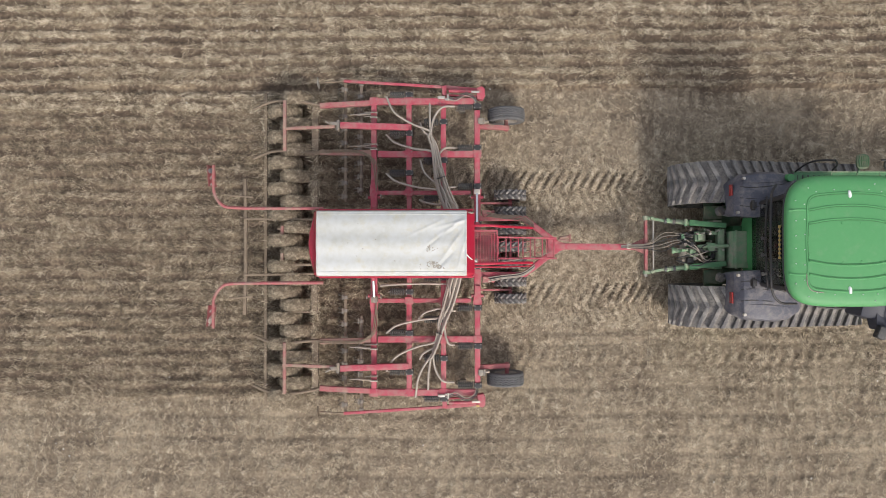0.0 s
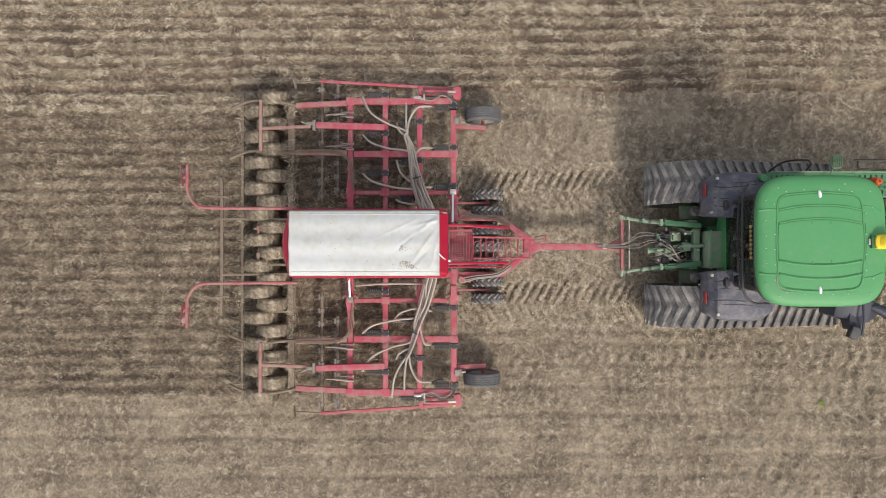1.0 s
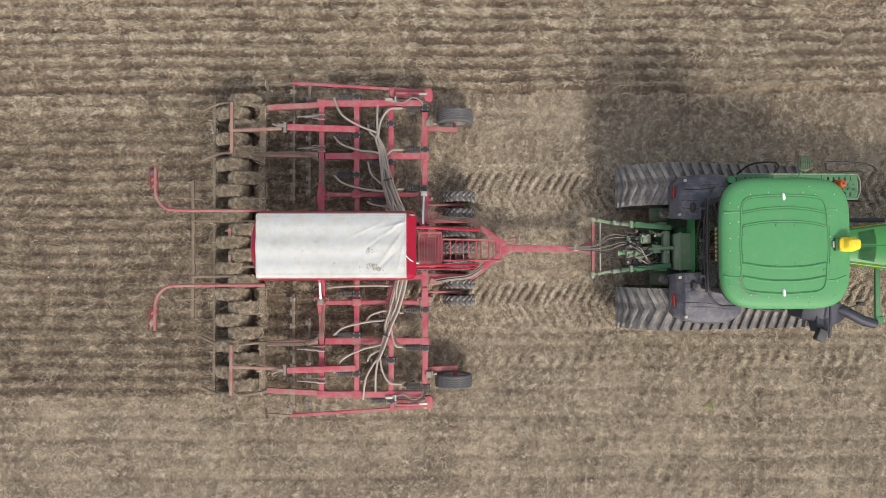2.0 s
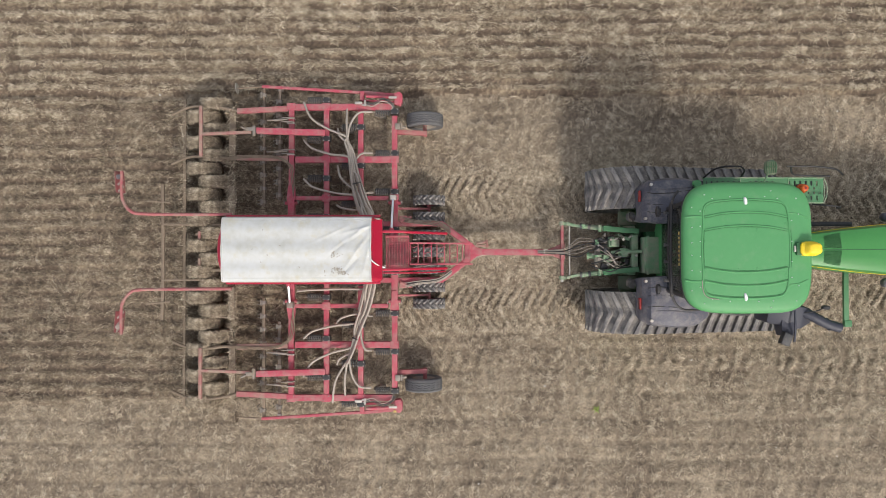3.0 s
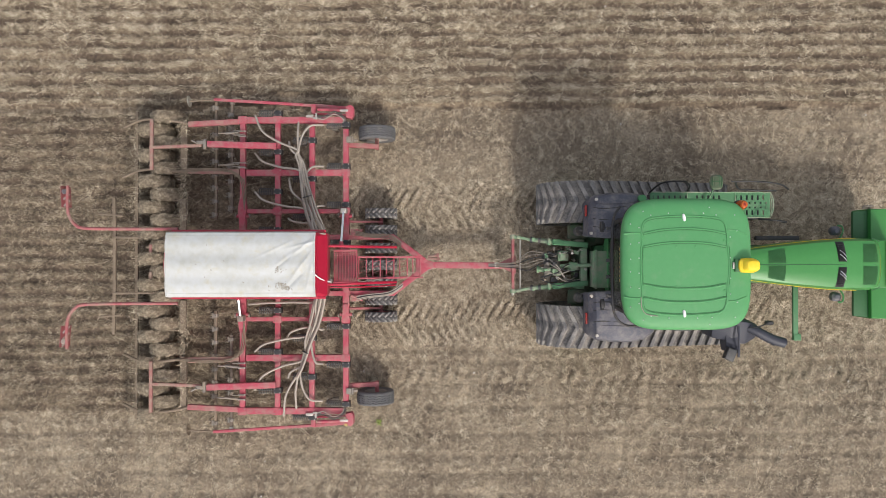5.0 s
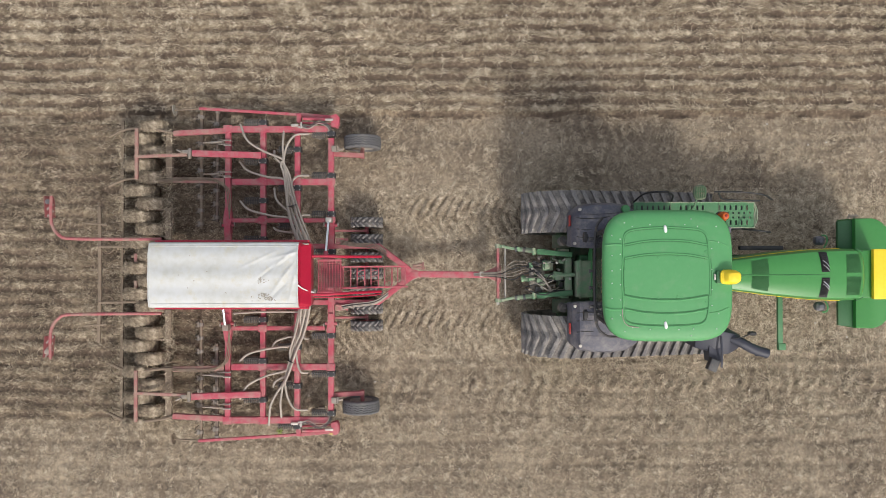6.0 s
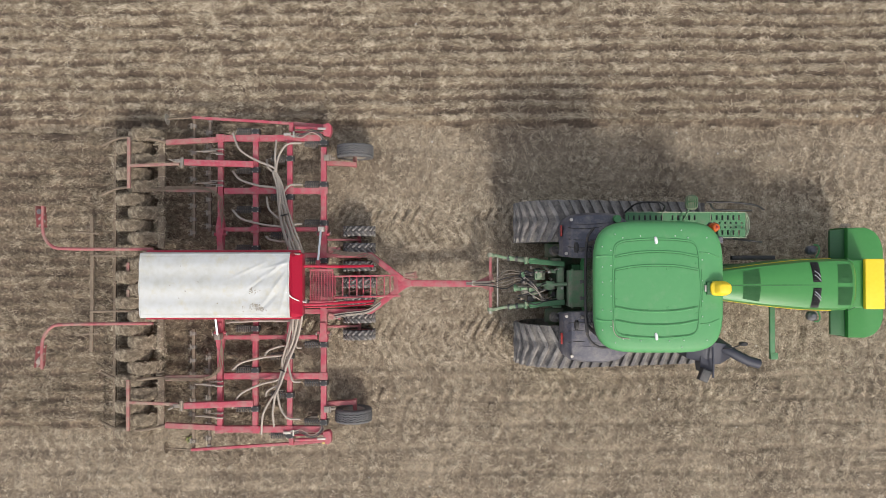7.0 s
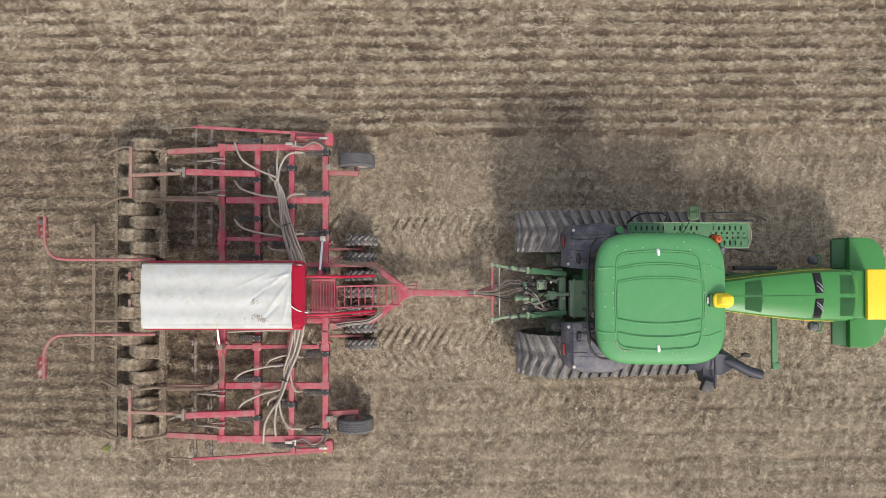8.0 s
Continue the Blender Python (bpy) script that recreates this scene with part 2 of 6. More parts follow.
# ---- ground ----
EDGE = 3.15          # half the width that the drill works
PITCH = 0.258        # from seed row to seed row
rng = np.random.default_rng(5)


def blur_noise(x, y, size, seed):
    """Smooth noise from -1 to 1 over arrays of places."""
    g = np.random.default_rng(seed).uniform(-1, 1, (256, 256))
    u, v = x / size, y / size
    i, j = np.floor(u).astype(int), np.floor(v).astype(int)
    fu, fv = u - i, v - j
    fu, fv = fu * fu * (3 - 2 * fu), fv * fv * (3 - 2 * fv)
    a, b = g[i % 256, j % 256], g[(i + 1) % 256, j % 256]
    c, d = g[i % 256, (j + 1) % 256], g[(i + 1) % 256, (j + 1) % 256]
    return (a * (1 - fu) + b * fu) * (1 - fv) + (c * (1 - fu) + d * fu) * fv


def furrow(x, y):
    """1 on the ridge between two seed rows, -1 in the row."""
    return np.cos(2 * np.pi * (y + 0.028 * blur_noise(x, y, 0.9, 3)) / PITCH)


def worked_height(x, y):
    deep = 0.8 + 0.35 * blur_noise(x, y, 1.4, 8)
    rim = 0.05 * np.exp(-((y - 3.24 + 0.03 * blur_noise(x, y * 0, 0.8, 71)) / 0.07) ** 2)
    fresh = np.where(y < EDGE, 0.9, 1.0)
    return 0.075 - rim + 0.022 * fresh * furrow(x, y) * deep + 0.016 * blur_noise(x, y, 0.13, 4) + 0.012 * blur_noise(x, y, 0.3, 6)


LINES = (2.75, -1.80, -2.05, -2.50, -2.96, -3.52, -3.98, -4.35, -4.78, -5.30)   # wheel lines and bare strips of the stubble


def lug_print(x, v):
    """1 between two lugs of the track's print, -1 where a lug has pressed; v is the way from the print's middle."""
    return np.cos(2 * np.pi * (x - 0.57 * np.abs(v)) / 0.19) * np.clip((19.3 - x) / 0.8, 0, 1)


def raw_height(x, y):
    h = 0.020 * blur_noise(x, y, 0.12, 11) + 0.010 * blur_noise(x, y, 0.5, 12)
    for line in LINES:
        h = h - 0.024 * np.exp(-((y + 0.05 * blur_noise(x, y * 0, 1.3, 46) - line) / 0.06) ** 2)
    h = h + 0.010 * np.cos(2 * np.pi * (x + 0.10 * blur_noise(x, y, 0.5, 48)) / 0.29 + 2.0 * blur_noise(x * 0, y, 0.3, 49))
    # an older tyre print
    v = y + 2.28
    h = h + np.where(np.abs(v) < 0.22, 0.026 * np.cos(2 * np.pi * (x + 0.6 * np.abs(v)) / 0.24), 0)
    # the ribs that the track lugs have pressed up
    for side in (1, -1):
        v = y - side * 1.16 + 0.03
        inside = np.clip((0.42 - np.abs(v)) / 0.06, 0, 1)
        h = h + inside * (0.042 * lug_print(x, v) - 0.014) * (0.8 + 0.6 * blur_noise(x, y, 0.7, 13))
    return h


def is_worked(x, y):
    ragged = 0.10 * blur_noise(x, y, 0.35, 21) + 0.06 * blur_noise(x, y, 0.12, 22)
    behind = (x < 0.0) & (np.abs(y + ragged * 0.6) < EDGE)
    return (y + ragged > EDGE + 0.05) | behind


def ground_height(x, y):
    near = (x > -12) & (x < 32) & (np.abs(y) < 14)
    return np.where(near, np.where(is_worked(x, y), worked_height(x, y), raw_height(x, y)), 0.0)


def grid_mesh(name, xs, ys, height):
    """A sheet over a grid; returns the mesh."""
    gx, gy = np.meshgrid(xs, ys)
    v = np.stack([gx, gy, height(gx, gy)], -1).reshape(-1, 3)
    nx, ny = len(xs), len(ys)
    i = (np.arange(ny - 1)[:, None] * nx + np.arange(nx - 1)[None, :]).ravel()
    return raw_mesh(name, v, np.stack([i, i + 1, i + nx + 1, i + nx], -1))


def raw_mesh(name, verts, quads):
    me = bpy.data.meshes.new(name)
    me.vertices.add(len(verts))
    me.vertices.foreach_set("co", np.asarray(verts, np.float32).ravel())
    me.loops.add(quads.size)
    me.loops.foreach_set("vertex_index", quads.astype(np.int32).ravel())
    me.polygons.add(len(quads))
    me.polygons.foreach_set("loop_start", np.arange(0, quads.size, quads.shape[1], dtype=np.int32))
    me.update(calc_edges=True)
    me.validate()
    return me


def straw_mesh(name, x, y, z, angle, length, width, lean, sides=4):
    """Blades of straw, lying or leaning, as one mesh; three-sided ones taper to a point."""
    dx, dy = np.cos(angle) * length / 2, np.sin(angle) * length / 2
    wx, wy = -np.sin(angle) * width / 2, np.cos(angle) * width / 2
    dz = lean * length / 2
    roll = rng.uniform(-0.6, 0.6, len(x)) * width
    v = np.stack([np.stack([x + sx * dx + sw * wx, y + sx * dy + sw * wy, z + sx * dz + sw * roll], -1)
                  for sx, sw in (((-1, -1), (1, -0.7), (1, 0.7), (-1, 1)) if sides == 4 else ((-1, -1), (1, 0), (-1, 1)))], 1).reshape(-1, 3)
    return raw_mesh(name, v, np.arange(len(v)).reshape(-1, sides))


def scatter(x0, x1, y0, y1, count):
    return rng.uniform(x0, x1, count), rng.uniform(y0, y1, count)


def worked_straw(name, x0, x1, y0, y1, density, height=worked_height, keep=None, extra=0.0):
    """Straw over drilled soil: long, mostly along the rows, thick on the ridges."""
    x, y = scatter(x0, x1, y0, y1, int((x1 - x0) * (y1 - y0) * density * 1.6))
    f = furrow(x, y) * (0.8 + 0.35 * blur_noise(x, y, 1.4, 8))
    fresh = y < EDGE
    # straw thinned round y 3.9 stands in for soft shade beside the tractor
    chance = 0.44 + 0.10 * fresh - 0.75 * np.exp(-((y - 3.24 + 0.03 * blur_noise(x, y * 0, 0.8, 71)) / 0.085) ** 2) + np.where(fresh, 0.48, 0.58) * f + 0.24 * blur_noise(x, y, 0.35, 31) + 0.50 * blur_noise(x * 0.5, y, 0.075, 34) + 0.05 * blur_noise(x, y, 2.2, 32) - 0.13 * np.exp(-((y - 3.9) / 0.8) ** 2)
    ok = rng.uniform(0, 1, len(x)) < chance
    if keep is not None:
        ok &= keep(x, y)
    x, y = x[ok], y[ok]
    n = len(x)
    flow = 0.6 * blur_noise(x, y, 0.35, 33)
    angle = flow + rng.normal(0, 0.70, n)
    length = rng.uniform(0.04, 0.17, n)
    return straw_mesh(name, x, y, height(x, y) + rng.uniform(0.004, 0.03, n), angle, length, rng.uniform(0.0042, 0.0085, n), rng.normal(0, 0.25, n), 3)


def raw_straw(name, x0, x1, y0, y1, density, keep):
    """Short stubble and chaff, lying all ways."""
    x, y = scatter(x0, x1, y0, y1, int((x1 - x0) * (y1 - y0) * density))
    chance = 0.60 + 0.80 * blur_noise(x, y, 0.075, 41) + 0.35 * blur_noise(x * 0.6, y, 0.13, 40) + 0.14 * blur_noise(x, y, 0.45, 42) + 0.30 * np.cos(2 * np.pi * (y + 0.04 * blur_noise(x, y, 1.1, 44)) / PITCH) * (0.7 + 0.7 * blur_noise(x, y, 2.0, 45))
    chance = chance + 0.34 * np.clip((1.75 - np.abs(y)) / 0.2, 0, 1.0) + 0.20 * np.clip((4.9 - np.abs(y)) / 0.6, 0, 1.0) - 0.09
    # stubble thinned beyond y 1.7 darkens that side in place of soft shade
    chance = chance + 0.10 * np.clip((1.75 - np.abs(y)) / 0.2, 0, 1.0) - 0.36 * np.clip((y - 1.7) / 0.25, 0, 1.0) - 0.24 * np.clip((-y - 3.1) / 0.5, 0, 1.0)
    sway = 0.05 * blur_noise(x, y * 0, 1.3, 46)
    for line in LINES:
        chance = chance - 0.55 * np.exp(-((y + sway - line) / 0.055) ** 2) * np.clip(0.7 + 0.9 * blur_noise(x, y * 0 + line, 0.8, 47), 0, 1.4)
    clump = np.cos(2 * np.pi * (x + 0.10 * blur_noise(x, y, 0.5, 48)) / 0.29 + 2.0 * blur_noise(x * 0, y, 0.3, 49))
    chance = chance + 0.34 * clump * (0.7 + 0.9 * blur_noise(x, y, 1.6, 50))
    for side in (1, -1):
        v = y - side * 1.16 + 0.03
        chance = chance + np.where(np.abs(v) < 0.42, 0.32 * lug_print(x, v), 0)
    ok = (rng.uniform(0, 1, len(x)) < chance) & keep(x, y)
    x, y = x[ok], y[ok]
    n = len(x)
    angle = 2.6 * blur_noise(x, y, 0.22, 43) + rng.normal(0.9, 0.75, n)
    length = rng.uniform(0.03, 0.115, n) * rng.uniform(0.6, 1.15, n)
    return straw_mesh(name, x, y, raw_height(x, y) + rng.uniform(0.003, 0.022, n), angle, length, rng.uniform(0.0045, 0.0095, n), rng.normal(0, 0.22, n), 3)


def crushed_straw(x0, x1, density):
    """Pale straw that earlier wheels have crushed along the middle of the strip, thick between the lug prints."""
    x, y = scatter(x0, x1, -1.72, 1.72, int((x1 - x0) * 3.44 * density))
    chance = 0.45 + 0.45 * blur_noise(x, y, 0.09, 81)
    for side in (1, -1):
        v = y - side * 1.16 + 0.03
        chance = chance + np.where(np.abs(v) < 0.42, 0.20 + 0.45 * lug_print(x, v), 0)
    ok = rng.uniform(0, 1, len(x)) < chance
    x, y = x[ok], y[ok]
    n = len(x)
    return straw_mesh("crushed_straw", x, y, raw_height(x, y) + rng.uniform(0.014, 0.028, n), 2.6 * blur_noise(x, y, 0.22, 43) + rng.normal(0.9, 0.8, n),
                      rng.uniform(0.02, 0.08, n), rng.uniform(0.005, 0.010, n), rng.normal(0, 0.15, n), 3)


def build_ground():
    far = np.array([20, 60, 150, 400, 900.0])
    xs = np.concatenate([-12 - far[::-1], np.arange(-12, 32.01, 0.055), 32 + far])
    ys = np.concatenate([-14 - far[::-1], np.arange(-14, -7.5, 0.16), np.arange(-7.5, 7.51, 0.05), np.arange(7.56, 14.0, 0.064), 14 + far])
    me = grid_mesh("ground", xs, ys, ground_height)
    me.materials.append(CHAFF)
    me.materials.append(SOIL)
    ob = tagged(new("ground", me), "brown stubble field with chaff, drilled rows and track prints", "field", kind="structure")
    nx = len(xs)
    cx, cy = (xs[1:] + xs[:-1]) / 2, (ys[1:] + ys[:-1]) / 2
    gx, gy = np.meshgrid(cx, cy)
    me.polygons.foreach_set("material_index", is_worked(gx, gy).astype(np.int32).ravel())
    me.polygons.foreach_set("use_smooth", np.ones(len(me.polygons), bool))
    for name, data, mat, label in (
            ("stubble", raw_straw("stubble", -8.7, 27.3, -6.1, EDGE + 0.4, 4900, lambda x, y: ~is_worked(x, y)), STUBBLE, "pale short cereal stubble and chaff on the field"),
            ("crushed_straw", crushed_straw(0.0, 27.3, 2300), CRUSHED, "pale crushed straw along the wheel tracks"),
            ("straw", worked_straw("straw", -8.7, 27.3, EDGE - 0.4, 6.7, 3400, keep=is_worked), STRAW, "pale straw lying along the drilled rows"),
            ("straw", worked_straw("straw", -8.7, 27.3, 6.7, 13.0, 800), STRAW, "pale straw lying along the drilled rows"),
            ("stubble", raw_straw("stubble", -8.7, 27.3, -12.5, -6.1, 900, lambda x, y: x > -99), STUBBLE, "pale short cereal stubble and chaff on the field"),
            ("straw", worked_straw("straw", -8.7, 0.0, -EDGE - 0.2, EDGE - 0.4, 2500, keep=is_worked), STRAW_DULL, "dull straw mixed into freshly drilled soil")):
        data.materials.append(mat)
        tagged(new(name, data), label, "straw", kind="stuff")
    # pebbles
    bm = B()
    for _ in range(170):
        x, y = rng.uniform(-9, 27), rng.uniform(-6.3, 6.6)
        h = float(ground_height(np.array([x]), np.array([y]))[0])
        got = bmesh.ops.create_icosphere(bm, subdivisions=1, radius=rng.uniform(0.008, 0.022), matrix=pose(x, y, h + 0.015, 0, 0, rng.uniform(0, 180)) @ Matrix.Diagonal((1.3, 0.9, 0.7, 1)))
    stones = part("pebbles", bm, STONE, None)
    tagged(stones, "small pale pebbles scattered over the field", "pebbles", kind="stuff")
    return ob


LEAF = shade("pale_green_leaf", [(0.16, 0.22, 0.04), (0.26, 0.32, 0.07)], 0.6, 0, 20, 3, 0.1)


def build_weed(x, y):
    """A low seedling with narrow leaves all round."""
    weed = new("weed")
    weed.matrix_basis = pose(x, y, float(ground_height(np.array([x]), np.array([y]))[0]))
    tagged(weed, "small yellow-green weed growing in the stubble", "weed")
    g = random.Random(3)
    part("stem", rod(B(), (0, 0, -0.02), (0, 0, 0.05), 0.006, 0.004, 6), LEAF, weed)
    for k in range(11):
        a, n = k * 2.4, g.uniform(0.05, 0.11)
        d, side = Vector((math.cos(a), math.sin(a), 0)), Vector((-math.sin(a), math.cos(a), 0))
        bm = B()
        ribs = []
        for u, w, z in ((0, 0.003, 0.03), (0.35, 0.012, 0.06), (0.7, 0.010, 0.06), (1.0, 0.001, 0.035)):
            c = d * (n * u) + Vector((0, 0, z))
            ribs.append([bm.verts.new(c - side * w), bm.verts.new(c - Vector((0, 0, 0.003))), bm.verts.new(c + side * w)])
        for p, q in zip(ribs, ribs[1:]):
            for i in (0, 1):
                bm.faces.new((p[i], p[i + 1], q[i + 1], q[i]))
        part("leaf", bm, LEAF, weed)


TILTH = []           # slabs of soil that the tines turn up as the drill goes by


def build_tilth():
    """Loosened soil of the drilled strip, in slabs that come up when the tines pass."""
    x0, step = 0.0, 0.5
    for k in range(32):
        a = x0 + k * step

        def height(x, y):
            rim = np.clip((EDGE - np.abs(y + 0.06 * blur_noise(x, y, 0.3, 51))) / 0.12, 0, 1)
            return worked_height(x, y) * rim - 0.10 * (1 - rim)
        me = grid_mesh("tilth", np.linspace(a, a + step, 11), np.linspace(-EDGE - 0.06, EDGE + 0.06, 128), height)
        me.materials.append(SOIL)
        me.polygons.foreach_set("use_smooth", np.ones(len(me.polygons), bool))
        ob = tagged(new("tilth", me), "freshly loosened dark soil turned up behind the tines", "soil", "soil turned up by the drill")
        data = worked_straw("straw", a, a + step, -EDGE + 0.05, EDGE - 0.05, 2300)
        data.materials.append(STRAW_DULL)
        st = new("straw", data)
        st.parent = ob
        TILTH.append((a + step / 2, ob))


# ---- wheels ----
SPINS = []           # rolling parts: object, its place, its radius
LUGS = []            # track lugs: object, its start along the belt, the belt


def tyre_profile(r, w, ribs):
    """Side wall, shoulder and ribbed tread of a tyre."""
    out = [(r * 0.58, -w * 0.40), (r * 0.74, -w * 0.50), (r * 0.90, -w * 0.48), (r * 0.955, -w * 0.44)]
    step = w * 0.84 / ribs
    for i in range(ribs):
        y = -w * 0.42 + i * step
        crown = r * (1 - 0.03 * abs(2 * (i + 0.5) / ribs - 1) ** 2)
        out += [(crown, y + step * 0.10), (crown, y + step * 0.74), (crown - r * 0.05, y + step * 0.80), (crown - r * 0.05, y + step * 1.0)]
    return out[:-2] + [(r * 0.955, w * 0.44), (r * 0.90, w * 0.48), (r * 0.74, w * 0.50), (r * 0.58, w * 0.40)]


def rim_mesh(r, w):
    bm = B()
    lathe(bm, [(r * 0.60, -w * 0.42), (r * 0.56, -w * 0.40), (r * 0.50, -w * 0.2), (r * 0.22, -w * 0.12), (r * 0.16, -w * 0.3), (0.001, -w * 0.3)], 28)
    lathe(bm, [(r * 0.60, w * 0.42), (r * 0.56, w * 0.40), (r * 0.50, w * 0.2), (r * 0.22, w * 0.12), (r * 0.16, w * 0.3), (0.001, w * 0.3)], 28)
    for k in range(6):
        a = k * math.pi / 3
        for s in (1, -1):
            rod(bm, (0.3 * r * math.cos(a), s * w * 0.1, 0.3 * r * math.sin(a)), (0.3 * r * math.cos(a), s * w * 0.2, 0.3 * r * math.sin(a)), 0.012, seg=6)
    return bm


def gauge_wheel(parent, x, y, r=0.375, w=0.27):
    rim = part("wheel", rim_mesh(r, w), DULL_RIM, parent, "steel wheel rim with a ribbed tyre", pose(x, y, r))
    part("tyre", lathe(B(), tyre_profile(r, w, 5), 72, 0.008, 18), TREAD, rim, "black ribbed rubber tyre")
    SPINS.append((rim, (x, y, r), r))
    return rim


def lug_tyre(parent, r=0.325, w=0.20):
    rim = part("wheel", rim_mesh(r, w), RED_WORN, parent, "red wheel rim with a lugged tyre")
    part("tyre", lathe(B(), [(r * 0.58, -w * 0.40), (r * 0.74, -w * 0.50), (r * 0.90, -w * 0.47), (r * 0.925, -w * 0.3), (r * 0.93, 0), (r * 0.925, w * 0.3), (r * 0.90, w * 0.47), (r * 0.74, w * 0.50), (r * 0.58, w * 0.40)], 40), RUBBER, rim, "dusty black farm tyre")
    lug = None
    for k in range(32):
        s = 1 if k % 2 else -1
        a = 2 * math.pi * k / 32
        m = Matrix.Rotation(a, 4, "Y") @ Matrix.Translation((0, s * w * 0.26, r * 0.965)) @ Matrix.Rotation(s * -0.85, 4, "Z")
        if lug is None:
            lug = part("tread_lug", block(B(), -0.018, 0.018, -w * 0.32, w * 0.32, -0.022, 0.012, 0.004), RUBBER_DUSTY, rim, "slanting rubber tread lug", m)
        else:
            copy_thing(lug, m)
    return rim


def packer_tyre(parent, seed, r=0.345, w=0.235):
    """A tyre of the rear packer, caked with earth and straw."""
    g = random.Random(seed)
    bm = lathe(B(), [(r * 0.45, -w * 0.30), (r * 0.70, -w * 0.46), (r * 0.84, -w * 0.50), (r * 0.94, -w * 0.40), (r * 0.99, -w * 0.20), (r, 0), (r * 0.99, w * 0.20), (r * 0.94, w * 0.40), (r * 0.84, w * 0.50), (r * 0.70, w * 0.46), (r * 0.45, w * 0.30)], 40)
    for v in bm.verts:
        v.co *= 1 + 0.035 * noise.noise(v.co * 14 + Vector((seed, 0, 0)))
    body = part("packer_tyre", bm, RUBBER_MUD, parent, "packer tyre caked with earth and straw")
    n = 1900
    a, y = np.random.default_rng(seed).uniform(0, 2 * np.pi, n), np.random.default_rng(seed + 1).uniform(-w * 0.5, w * 0.5, n)
    rr = r * (1.005 - 0.13 * (2 * np.abs(y) / w) ** 3)
    vs = []
    for i in range(n):
        c = Vector((math.cos(a[i]), 0, math.sin(a[i])))
        t = Vector((-math.sin(a[i]), 0, math.cos(a[i])))
        q = g.uniform(-1.2, 1.2)
        d = (t * math.cos(q) + Vector((0, math.sin(q), 0))) * g.uniform(0.015, 0.055) + c * g.uniform(-0.010, 0.022)
        s = c.cross(d).normalized() * g.uniform(0.002, 0.0042)
        p = c * rr[i] + Vector((0, y[i], 0)) + c * 0.004
        vs += [p - d - s, p + d - s, p + d + s, p - d + s]
    me = raw_mesh("caked_straw", np.array([v[:] for v in vs]), np.arange(len(vs)).reshape(-1, 4))
    me.materials.append(STRAW_DULL)
    ob = tagged(new("caked_straw", me), "straw stuck to the tyre")
    ob.parent = body
    return body


